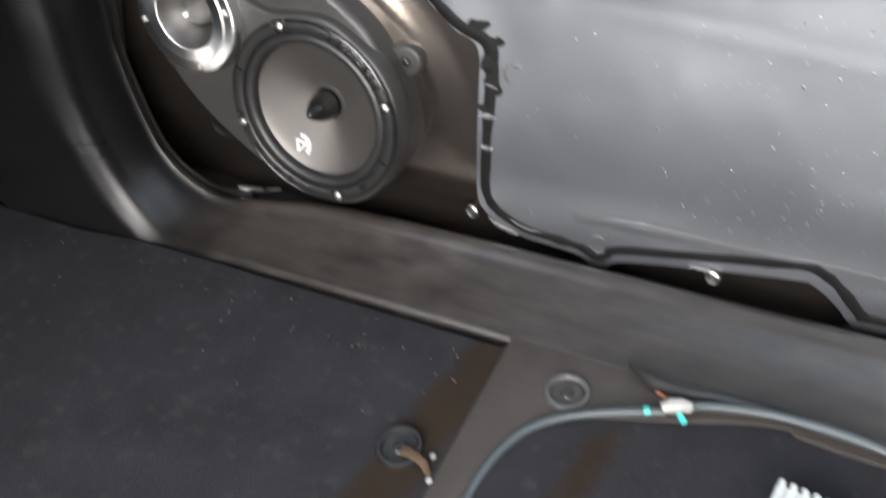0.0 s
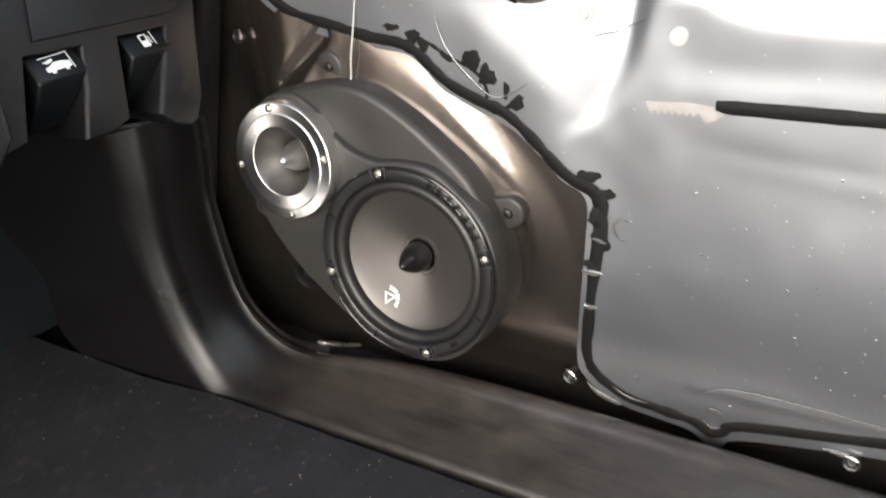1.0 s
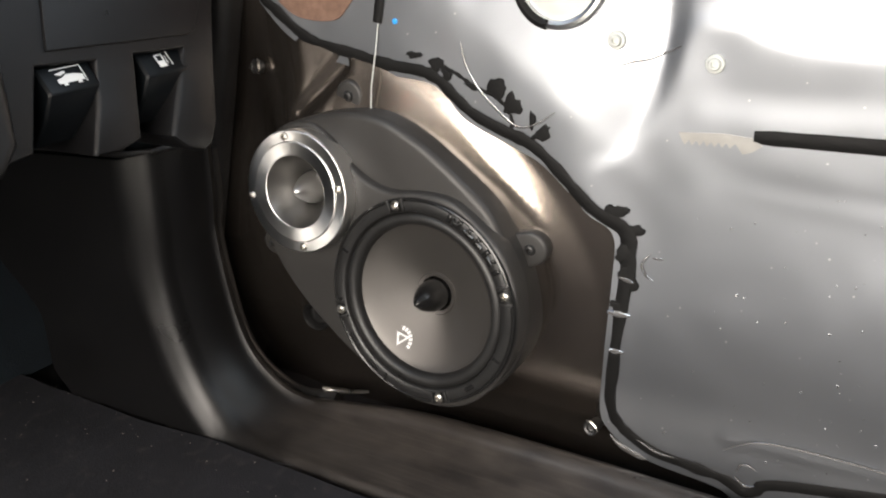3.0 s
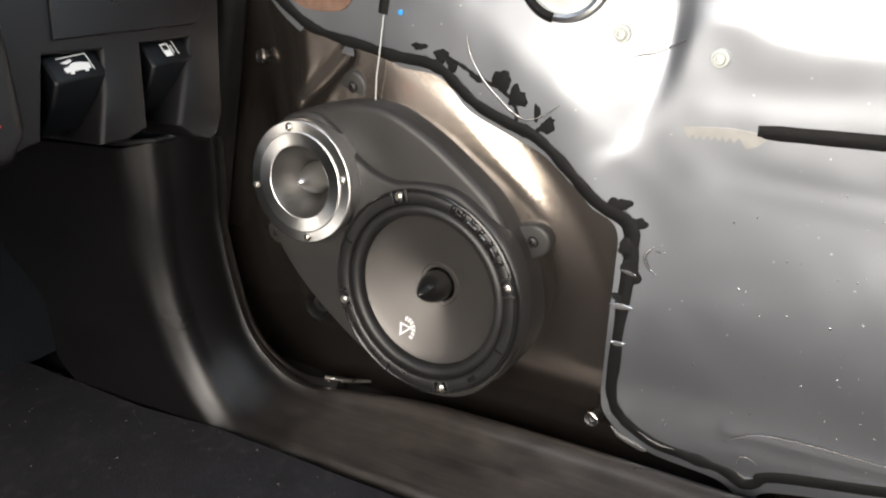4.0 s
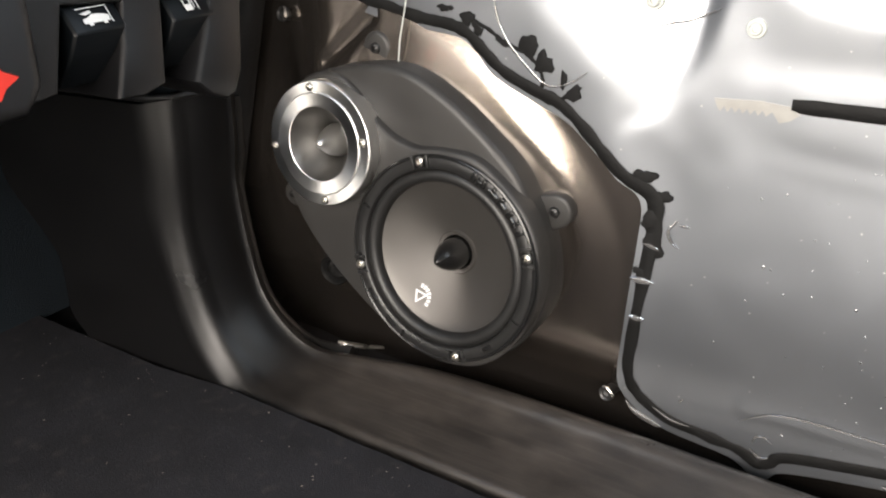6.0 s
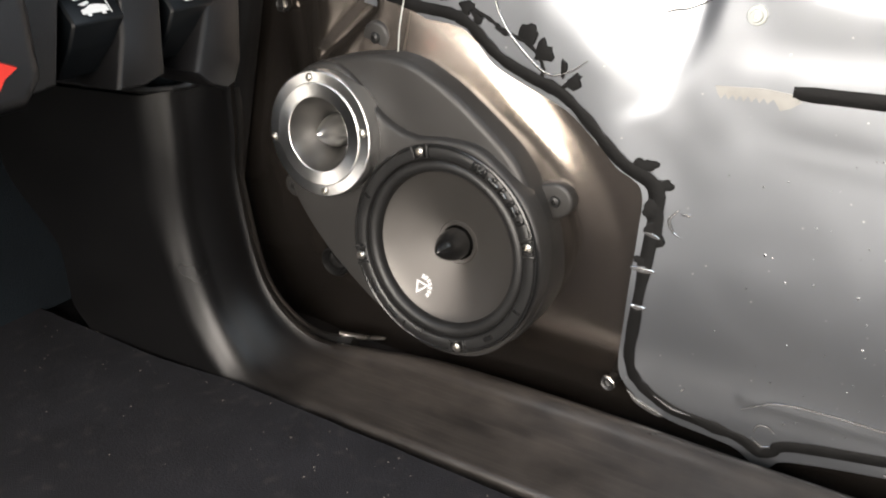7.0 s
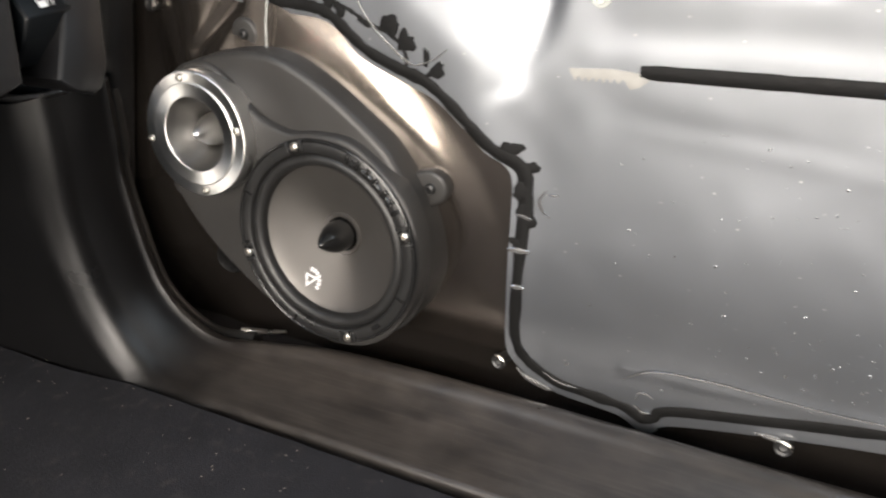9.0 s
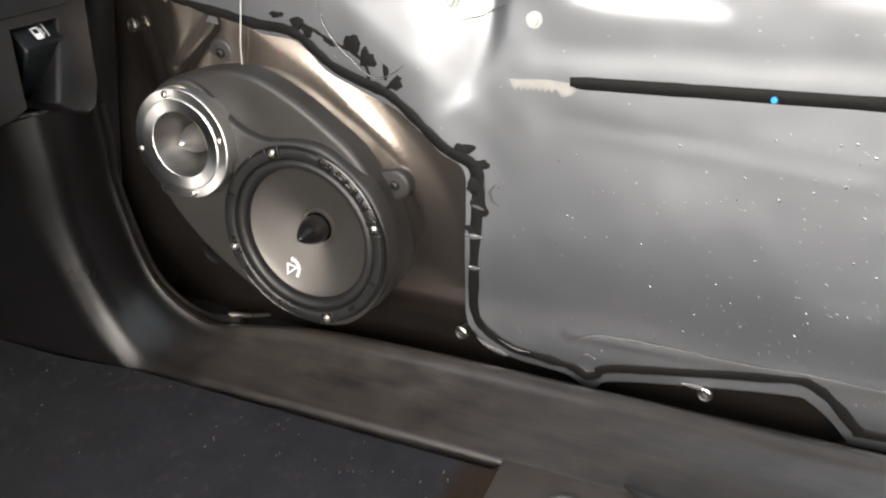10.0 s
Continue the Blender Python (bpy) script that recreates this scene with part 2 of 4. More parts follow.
def slab(outline, to3, h0, h1, bevel=0.0, steps=3, holes=()):
    """A plate from h0 to h1 with this outline (2D), its upper edge rounded. to3(u, v, h) gives places."""
    bm = bmesh.new()
    pts = [Vector(p[:2]) for p in outline]
    area = sum(pts[i - 1].x * pts[i].y - pts[i].x * pts[i - 1].y for i in range(len(pts)))
    if area < 0:
        pts.reverse()
    k = len(pts)
    normal = []
    for i in range(k):
        t = (pts[(i + 1) % k] - pts[i - 1])
        t = t.normalized() if t.length > 1e-9 else Vector((1, 0))
        normal.append(Vector((-t.y, t.x)))
    rings = [(0.0, h0)]
    sign = 1 if h1 > h0 else -1
    if bevel > 0:
        for j in range(steps + 1):
            a = j / steps * math.pi / 2
            rings.append((bevel * (1 - math.cos(a)), h1 - sign * bevel * (1 - math.sin(a))))
    else:
        rings.append((0.0, h1))
    made = []
    for inset, h in rings:
        made.append([bm.verts.new(to3(*(pts[i] + normal[i] * inset), h)) for i in range(k)])
    for a, b in zip(made, made[1:]):
        for i in range(k):
            bm.faces.new((a[i], a[(i + 1) % k], b[(i + 1) % k], b[i]))
    loops = {0: [made[0]], 1: [made[-1]]}
    for u, v, r in holes:
        ring = [(u + r * math.cos(2 * math.pi * i / 48), v + r * math.sin(2 * math.pi * i / 48)) for i in range(48)]
        lo, hi = ([bm.verts.new(to3(*p, h)) for p in ring] for h in (h0, h1))
        for i in range(48):
            bm.faces.new((lo[i], lo[(i + 1) % 48], hi[(i + 1) % 48], hi[i]))
        loops[0].append(lo)
        loops[1].append(hi)
    for side in (0, 1):
        edges = []
        for ring in loops[side]:
            for i in range(len(ring)):
                edges.append(bm.edges.get((ring[i - 1], ring[i])) or bm.edges.new((ring[i - 1], ring[i])))
        bmesh.ops.triangle_fill(bm, use_beauty=True, edges=edges)
    return bm


def door_plane(u, v, h):
    return (u, h, v)


def lathe(profile, segs=64, cap=False):
    """A turned body round the local z axis; profile: (radius, height)."""
    bm = bmesh.new()
    rows = []
    for r, z in profile:
        if r < 1e-6:
            rows.append([bm.verts.new((0, 0, z))])
        else:
            rows.append([bm.verts.new((r * math.cos(2 * math.pi * i / segs), r * math.sin(2 * math.pi * i / segs), z)) for i in range(segs)])
    for a, b in zip(rows, rows[1:]):
        for i in range(segs):
            j = (i + 1) % segs
            q = [a[i % len(a)], a[j % len(a)], b[j % len(b)], b[i % len(b)]]
            q = list(dict.fromkeys(q))
            if len(q) > 2:
                bm.faces.new(q)
    return bm


def grid(fn, nu, nv):
    """A sheet: fn(a, b) for a, b in 0..1."""
    bm = bmesh.new()
    V = [[bm.verts.new(fn(i / nu, j / nv)) for j in range(nv + 1)] for i in range(nu + 1)]
    for i in range(nu):
        for j in range(nv):
            bm.faces.new((V[i][j], V[i + 1][j], V[i + 1][j + 1], V[i][j + 1]))
    return bm


def tube(points, radius, segs=10, flat=1.0, up=Vector((0, 1, 0)), taper=None):
    """A round or flattened cord along points."""
    bm = bmesh.new()
    P = [Vector(p) for p in points]
    rows = []
    for i, p in enumerate(P):
        t = (P[min(i + 1, len(P) - 1)] - P[max(i - 1, 0)]).normalized()
        side = t.cross(up)
        side = side.normalized() if side.length > 1e-5 else t.orthogonal().normalized()
        top = side.cross(t)
        r = radius(i / (len(P) - 1)) if callable(radius) else radius
        rows.append([bm.verts.new(p + side * r * math.cos(2 * math.pi * k / segs) + top * r * flat * math.sin(2 * math.pi * k / segs)) for k in range(segs)])
    for a, b in zip(rows, rows[1:]):
        for k in range(segs):
            bm.faces.new((a[k], a[(k + 1) % segs], b[(k + 1) % segs], b[k]))
    bm.faces.new(rows[0])
    bm.faces.new(rows[-1])
    return bm


def box(x0, x1, y0, y1, z0, z1, bevel=0.0):
    bm = bmesh.new()
    bmesh.ops.create_cube(bm, size=1)
    for v in bm.verts:
        v.co = ((x0 + x1) / 2 + v.co.x * (x1 - x0), (y0 + y1) / 2 + v.co.y * (y1 - y0), (z0 + z1) / 2 + v.co.z * (z1 - z0))
    if bevel > 0:
        bmesh.ops.bevel(bm, geom=bm.edges[:], offset=bevel, segments=2, affect="EDGES", profile=0.5)
    return bm


def smoothstep(a, b, x):
    t = min(1.0, max(0.0, (x - a) / (b - a)))
    return t * t * (3 - 2 * t)


def axis_pose(at, n):
    """A pose whose local z points along n, with local y as far up as may be."""
    n = Vector(n).normalized()
    xa = Vector((0, 0, 1)).cross(n).normalized()
    ya = n.cross(xa)
    m = Matrix((xa, ya, n)).transposed().to_4x4()
    m.translation = at
    return m


def screw_head(bm, r, m):
    """A cross-recessed pan head added to bm at the pose m."""
    prof = [(r, 0), (r, r * 0.25), (r * 0.85, r * 0.5), (r * 0.5, r * 0.62)]
    segs, rows = 14, []
    for q, z in prof:
        rows.append([bm.verts.new(m @ Vector((q * math.cos(2 * math.pi * i / segs), q * math.sin(2 * math.pi * i / segs), z))) for i in range(segs)])
    for a, b in zip(rows, rows[1:]):
        for i in range(segs):
            bm.faces.new((a[i], a[(i + 1) % segs], b[(i + 1) % segs], b[i]))
    inner = [bm.verts.new(m @ Vector(((0.42 if i % 2 else 0.2) * r * math.cos(2 * math.pi * i / 8), (0.42 if i % 2 else 0.2) * r * math.sin(2 * math.pi * i / 8), r * 0.1))) for i in range(8)]
    mid = bm.verts.new(m @ Vector((0, 0, r * 0.05)))
    for i in range(segs):
        j = (i + 1) % segs
        a, b = inner[int(i * 8 / segs)], inner[int(j * 8 / segs) % 8]
        bm.faces.new([rows[-1][i], rows[-1][j], b] + ([a] if a != b else []))
    for i in range(8):
        bm.faces.new((inner[i], inner[(i + 1) % 8], mid))

# ---- the cabin shell ----
DOOR_Y = 0.572


# outlines of the film and its sealant, on the door
EDGE = spline([(-0.640, 0.470), (-0.612, 0.430), (-0.586, 0.399), (-0.561, 0.381), (-0.535, 0.372), (-0.502, 0.365), (-0.464, 0.361), (-0.440, 0.358), (-0.426, 0.349), (-0.409, 0.332), (-0.371, 0.315), (-0.349, 0.305), (-0.326, 0.285), (-0.311, 0.270), (-0.293, 0.256), (-0.292, 0.223), (-0.296, 0.155), (-0.299, 0.110), (-0.293, 0.092), (-0.278, 0.077), (-0.256, 0.068), (-0.209, 0.062), (-0.192, 0.052), (-0.180, 0.053), (-0.168, 0.064), (-0.108, 0.078), (-0.025, 0.092), (-0.009, 0.090), (0.010, 0.074), (0.025, 0.056), (0.041, 0.053), (0.30, 0.053)], 5)
BEAD = spline([(-0.632, 0.470), (-0.602, 0.425), (-0.584, 0.409), (-0.562, 0.392), (-0.540, 0.383), (-0.517, 0.379), (-0.495, 0.374), (-0.473, 0.370), (-0.447, 0.367), (-0.432, 0.361), (-0.418, 0.349), (-0.402, 0.337), (-0.376, 0.326), (-0.357, 0.319), (-0.339, 0.305), (-0.322, 0.288), (-0.306, 0.273), (-0.285, 0.260), (-0.281, 0.238), (-0.284, 0.205), (-0.289, 0.150), (-0.291, 0.118), (-0.283, 0.097), (-0.260, 0.081), (-0.229, 0.076), (-0.202, 0.072), (-0.189, 0.065), (-0.180, 0.069), (-0.166, 0.080), (-0.087, 0.097), (-0.023, 0.110), (-0.007, 0.108), (0.011, 0.093), (0.031, 0.070), (0.050, 0.069), (0.30, 0.069)], 5)


def along(line, p):
    """Signed distance of p from a line, and its nearest point."""
    best = (1e9, None)
    for a, b in zip(line, line[1:]):
        d = b - a
        t = max(0, min(1, (p - a).dot(d) / max(d.length_squared, 1e-12)))
        q = a + d * t
        e = (p - q).length
        if e < best[0]:
            best = (e, q)
    return best


FILM_OUTLINE = [Vector(q[:2]) for q in EDGE] + [Vector((0.30, 0.60)), Vector((-0.640, 0.60))]
COARSE = [Vector(q[:2]) for q in EDGE[::3]]


def in_film(p):
    hit = False
    for a, b in zip(FILM_OUTLINE, FILM_OUTLINE[1:] + FILM_OUTLINE[:1]):
        if (a.y > p.y) != (b.y > p.y) and p.x < (b.x - a.x) * (p.y - a.y) / (b.y - a.y) + a.x:
            hit = not hit
    return hit


def film_depth(x, z):
    """How far a place lies inside the film's edge."""
    p = Vector((x, z))
    return along(COARSE, p)[0] if in_film(p) else 0.0


def ridge(p, a, b, w):
    a, b = Vector(a), Vector(b)
    d = b - a
    t = max(0, min(1, (p - a).dot(d) / d.length_squared))
    return math.exp(-((p - a - d * t).length / w) ** 2)


def boss_fall(r, a):
    """Drop of the boss from its top outwards: a gentle slope, a rounded shoulder, then a shallow flat."""
    drop = 0.0
    shoulder = 0.32 + 0.26 * smoothstep(0.3, 0.85, a / max(r, 0.01))
    for r0, r1, slope in ((0.62, 1.10, 0.205), (1.10, 1.20, shoulder), (1.20, 1.27, 0.03), (1.27, 1.55, 0.10)):
        t = (min(max(r, r0 - 0.015), r1 + 0.015) - r0 + 0.015) / (r1 - r0 + 0.03)
        drop += 0.15 * slope * (r1 - r0) * t
    return drop


def door_skin_y(x, z):
    """Depth of the stamped inner door panel: a raised boss round the speaker, folds and a shoulder."""
    u, v = x + 0.535, z - 0.225
    c, s_ = math.cos(0.45), math.sin(0.45)
    a, b = (u * c - v * s_) / 0.20, (u * s_ + v * c) / 0.14
    r = math.sqrt(a * a + b * b)
    y = DOOR_Y + 0.006 - (0.0255 - boss_fall(r, a)) * smoothstep(-0.64, -0.56, x) * smoothstep(0.10, 0.30, z)
    y += 0.006 * smoothstep(-0.60, -0.66, x) + 0.022 * smoothstep(0.13, 0.02, z)
    if z > 0.11 and x > -0.63:
        y += 0.045 * smoothstep(0.014, 0.05, film_depth(x, z))
    y -= 0.0008 * noise.noise((x * 9, z * 9, 1.3))
    side = ((x + 0.372) * 0.72 + (z - 0.286) * 0.69)
    y += 0.0008 * smoothstep(-0.004, 0.004, side) * math.exp(-(((x + 0.372) * 0.69 - (z - 0.286) * 0.72) / 0.045) ** 2)
    y += 0.005 * ridge(Vector((x, z)), (-0.565, 0.328), (-0.522, 0.368), 0.007)
    return y


door = thing("door_1", pose(0, 0, 0), "bronze painted car door with its inner trim card removed", "door", kind="structure")
part("inner_panel", grid(lambda a, b: (-0.72 + 1.5 * a, door_skin_y(-0.72 + 1.5 * a, -0.02 + 0.66 * b), -0.02 + 0.66 * b), 330, 150), M_PAINT, door)
part("outer_skin", box(-0.72, 0.78, 0.66, 0.672, -0.05, 0.64), M_PAINT, door)
part("belt_rail", box(-0.72, 0.78, 0.577, 0.672, 0.64, 0.68, 0.006), M_TRIM, door)

# ceiling, rear, far side and rear pillar are unseen, added to shape daylight and reflections
shell = [("floor", (-1.0, 1.3, -0.95, 0.66, -0.02, 0.024), M_CARPET, "dark carpeted car floor"),
         ("ceiling", (-0.55, 1.3, -0.95, 0.66, 1.10, 1.14), M_LINER, "unseen grey cloth car headliner closing off the sky"),
         ("wall_rear", (1.26, 1.3, -0.95, 0.66, 0.036, 1.10), M_WALL, "unseen dark rear of the cabin"),
         ("wall_far_side", (-1.0, 1.26, -0.95, -0.90, 0.036, 0.34), M_WALL, "unseen dark lining of the opposite doors"),
         ("wall_front", (-1.04, -1.0, -0.95, 0.66, -0.02, 0.60), M_WALL, "dark bulkhead behind the dashboard"),
         ("pillar_rear", (0.78, 1.26, 0.58, 0.66, 0.036, 1.10), M_WALL, "unseen dark door pillar lining"),
         ("pillar_front", (-1.0, -0.72, 0.585, 0.66, -0.02, 0.60), M_WALL, "dark windscreen pillar foot")]
for nm, b, m, lab in shell:
    single(nm, box(*b), m, lab, nm.split("_")[0], kind="structure")
single("ground", grid(lambda a, b: (-300 + 600 * a, -300 + 600 * b, -0.4), 4, 4), M_GROUND, "grey asphalt outside the car", "ground", kind="structure")

# unseen dashboard top, added to close the front under the windscreen
single("dashboard_top", box(-1.0, -0.62, -0.9, 0.56, 0.62, 0.68, 0.02), M_DASH, "unseen charcoal dashboard top under the windscreen", "dashboard", kind="structure")


# ---- sill and kick panel trim, one swept moulding ----
A_LINE = spline([(1.25, 0.466, 0.0455), (0.6, 0.466, 0.0455), (0.1, 0.466, 0.0455), (-0.20, 0.466, 0.0455), (-0.32, 0.466, 0.0452), (-0.45, 0.465, 0.044), (-0.545, 0.465, 0.042), (-0.590, 0.465, 0.043), (-0.622, 0.467, 0.056), (-0.650, 0.469, 0.088), (-0.667, 0.471, 0.131), (-0.677, 0.474, 0.186), (-0.676, 0.478, 0.250), (-0.676, 0.481, 0.302)], 9)
B_LINE = spline([(1.25, 0.5495, 0.0675), (0.6, 0.5495, 0.0675), (0.1, 0.5495, 0.0675), (-0.20, 0.5495, 0.0680), (-0.32, 0.5495, 0.0690), (-0.45, 0.548, 0.067), (-0.535, 0.540, 0.060), (-0.585, 0.533, 0.058), (-0.620, 0.530, 0.076), (-0.645, 0.530, 0.106), (-0.660, 0.533, 0.150), (-0.671, 0.538, 0.214), (-0.668, 0.540, 0.252), (-0.665, 0.541, 0.303)], 9)
TURN_AT = 9 * 6


def swept_trim():
    """Sections run from the footwell over the rounded edge and the face to the lip at the door gap."""
    bm = bmesh.new()
    k, rows = len(A_LINE), []
    for i in range(k):
        a, b = A_LINE[i], B_LINE[i]
        t = (A_LINE[min(i + 1, k - 1)] - A_LINE[max(i - 1, 0)]).normalized()
        w = b - a
        out = w.cross(t).normalized()
        if out.z + out.x < 0:
            out = -out
        f = smoothstep(TURN_AT - 4, TURN_AT + 22, i)
        if i < TURN_AT:
            foot = [a + Vector((0, -0.004, -0.018)), a + Vector((0, -0.0035, -0.010))]
            edge = 0.004
        else:
            front = -0.798 - 0.042 * smoothstep(0.035, 0.085, a.z) - 0.075 * smoothstep(0.13, 0.22, a.z)
            z = a.z - 0.004
            foot = []
            for q in (1.0, 0.8, 0.6, 0.42, 0.27, 0.15, 0.09):
                foot.append(Vector((a.x + (front - a.x) * q, a.y - 0.011 - 0.012 * q, z - 0.006 * q)))
            edge = 0.004 + 0.011 * f
        p1 = a + (foot[-1] - a).normalized() * min(edge, (foot[-1] - a).length * 0.95)
        p2 = a + w.normalized() * (0.004 + 0.010 * f)
        row = list(foot)
        for q in np.linspace(0, 1, 7):
            row.append(p1 * (1 - q) ** 2 + (a + out * 0.003 * f) * 2 * q * (1 - q) + p2 * q * q)
        q0 = (p2 - a).length / w.length
        for j in range(1, 17):
            q = q0 + (1 - q0) * j / 16
            bend = (1 - f) * (-0.0052 * math.sin(math.pi * q) ** 1.2) + f * 0.0025 * math.sin(math.pi * (q - q0) / (1 - q0))
            bead = 0.0030 * math.exp(-((q - 0.95) / 0.045) ** 2)
            row.append(a + w * q + out * (bend + bead))
        u = w.normalized()
        row += [b + u * 0.0035 - out * 0.0005, b + u * 0.0055 - out * 0.004, b + u * 0.0065 - out * 0.014, b + u * 0.014 - out * 0.028]
        if i < TURN_AT:
            row = [row[0]] * 5 + row
        rows.append([bm.verts.new(p) for p in row])
    for a, b in zip(rows, rows[1:]):
        for j in range(len(a) - 1):
            bm.faces.new((a[j], a[j + 1], b[j + 1], b[j]))
    bmesh.ops.remove_doubles(bm, verts=bm.verts, dist=1e-5)
    return bm


kick = thing("sill_and_kick_trim", pose(0, 0, 0), "black plastic sill scuff plate sweeping up into the kick panel", "trim panel")
part("moulding", swept_trim(), M_SILL, kick, smooth=60)
lip = [A_LINE[-1] + Vector((-0.22 + 0.20 * q, -0.004 + 0.002 * q, -0.012 + 0.010 * q)) for q in np.linspace(0, 1, 12)] + [A_LINE[-1] + Vector((0, 0.006, 0.0)), B_LINE[-1] + Vector((0, -0.02, 0.001)), B_LINE[-1]]
part("top_lip", tube(lip, 0.0035, 8), M_TRIM, kick)

single("pillar_trim", slab(spline([(-0.72, 0.542, 0), (-0.676, 0.541, 0), (-0.662, 0.546, 0), (-0.657, 0.556, 0), (-0.662, 0.566, 0), (-0.72, 0.568, 0)], 4), lambda u, v, h: (u + 0.29 * (h - 0.315) - 0.008, v + 0.03 * (h - 0.2) + 0.010, h), 0.18, 0.62), M_TRIM, "black plastic windscreen pillar trim beside the dashboard", "trim", kind="structure")

# rubber seal in the door gap
seal_pts = [p + (B_LINE[i] - A_LINE[i]).normalized() * 0.018 + Vector((-0.022, 0, -0.016)) for i, p in enumerate(B_LINE) if i > 9 * 6]
single("door_seal", tube(seal_pts, 0.008, 10), M_RUBBER, "black rubber door seal along the body opening", "seal")

# ---- floor covering ----
single("toe_board", grid(lambda a, b: (-0.90 - 0.12 * b, -0.9 + 1.42 * a, 0.040 + 0.45 * b + 0.004 * noise.noise((a * 12, b * 6, 2))), 40, 24), M_FIRE, "blue-black carpeted toe board under the dashboard", "toe board", kind="structure")
single("toe_side", grid(lambda a, b: (-1.0 + 0.30 * a, 0.512 + 0.004 * noise.noise((a * 9, b * 9, 7)), 0.03 + 0.5 * b), 20, 20), M_FIRE, "blue-black carpet on the footwell side wall", "footwell side", kind="structure")
M_FLOOR = material("dusty_dark_carpet", (0.0165, 0.0163, 0.0190), 0.92, bump=1.0, grain=900, vary=0.3, scale=30, wear=0.15, wear_colour=(0.09, 0.08, 0.07), spec=0.15, bands=((-0.250, 0.365, 0.020, 0.10), (-0.133, 0.34, 0.012, 0.065)))


def carpet(a, b):
    x = -0.94 + 2.1 * a
    inner = 0.4580 + 0.0005 * noise.noise((x * 30, 0, 0)) - 0.009 * smoothstep(-0.62, -0.72, x)
    if x > -0.228:
        inner = 0.4655
    y = -0.6 + (inner + 0.6) * b ** 0.7
    z = 0.0445 + (0.0026 * smoothstep(0.80, 0.95, b) - 0.006 * smoothstep(0.994, 1.0, b)) * (1 if x < -0.228 else 0)
    return (x, y, z + 0.0007 * noise.noise((x * 22, y * 22, 5)) + 0.0004 * noise.noise((x * 90, y * 90, 1)))


single("floor_carpet", grid(carpet, 300, 130), M_FLOOR, "dusty dark grey moulded carpet with rusty brown stains", "carpet", kind="structure")

# worn plastic apron between the carpet's corner and the cable
APRON = spline([(-0.226, 0.250), (-0.227, 0.36), (-0.228, 0.4685)], 4) + [Vector((1.2, 0.4685))] + spline([(1.2, 0.440), (0.12, 0.447), (0.0, 0.457), (-0.088, 0.430), (-0.157, 0.403), (-0.190, 0.360), (-0.197, 0.300), (-0.200, 0.250)], 5)
M_APRON = material("worn_brown_plastic", (0.036, 0.031, 0.0275), 0.6, bump=0.4, grain=1100, vary=0.22, scale=55, spec=0.3, rough_vary=0.08)
single("floor_apron", slab([Vector(q[:2]) for q in APRON], lambda u, v, h: (u, v, h), 0.030, 0.0462, 0.001), M_APRON, "worn dusty plastic floor apron beside the sill", "floor panel", kind="structure")

# ---- film, sealant bead ----
FOLD = [Vector((q.x, q.y)) for q in spline([(-0.318, 0.285, 0), (-0.305, 0.308, 0), (-0.291, 0.316, 0), (-0.271, 0.345, 0), (-0.262, 0.380, 0), (-0.250, 0.404, 0), (-0.218, 0.407, 0), (-0.184, 0.392, 0), (-0.10, 0.388, 0)], 5)]


def hump(x, at, w):
    return math.exp(-((x - at) / w) ** 2)


def film_lean(x, z):
    """How far the film leans back from upright at a place: taut below, slack and folded above."""
    p = Vector((x, z))
    rear = smoothstep(-0.275, -0.215, x)
    drift = 0.10 * (x + 0.18)
    low = -0.085 + 0.187 * smoothstep(0.10, 0.24, z)
    low -= 0.030 * (hump(z + drift, 0.309, 0.005) + hump(z + drift, 0.290, 0.005)) * smoothstep(-0.235, -0.19, x)
    flat = low + 0.030 * hump(z, 0.349, 0.006) - 0.035 * smoothstep(0.27, 0.33, z) - 0.058 * smoothstep(0.354, 0.368, z)
    flat += 0.075 * smoothstep(0.388, 0.404, z + 0.006 * math.sin(x * 38 + 1.0))
    # slack part: a bright slope above a slanting line from the sealant's corner up to the front
    above = (z - 0.317) + 0.82 * (x + 0.304)
    slack = 0.055 + 0.068 * smoothstep(-0.004, 0.016, above) * (1 - 0.70 * smoothstep(-0.320, -0.268, x))
    lean = slack + (flat - slack) * rear if z > 0.30 else low + (slack - low) * (1 - rear) * smoothstep(0.25, 0.30, z)
    d, q = along(FOLD, p)
    return lean + 0.15 * math.exp(-(d / 0.0055) ** 2) * smoothstep(0.285, 0.32, z)


FILM_X, FILM_Z, FILM_STEP = -0.66, 0.03, 0.004
LEAN = np.array([[film_lean(FILM_X + i * FILM_STEP, FILM_Z + j * FILM_STEP) for j in range(146)] for i in range(244)])
DEPTH = np.cumsum(LEAN, axis=1) * FILM_STEP
# the film meets the panel at its sealed edge, or halfway up where the edge runs upright
HELD = np.interp(FILM_X + np.arange(244) * FILM_STEP, [q.x for q in EDGE if q.y > 0.24], [max(0.19, q.y) for q in EDGE if q.y > 0.24], right=0.19)
HELD = np.convolve(np.pad(HELD, 5, mode="edge"), np.ones(11) / 11, mode="valid")
DEPTH -= np.array([[np.interp(HELD[i], FILM_Z + (np.arange(146) + 0.5) * FILM_STEP, DEPTH[i])] for i in range(244)]) + 0.0012
for _ in range(2):
    DEPTH[1:-1] = (DEPTH[:-2] + 2 * DEPTH[1:-1] + DEPTH[2:]) / 4


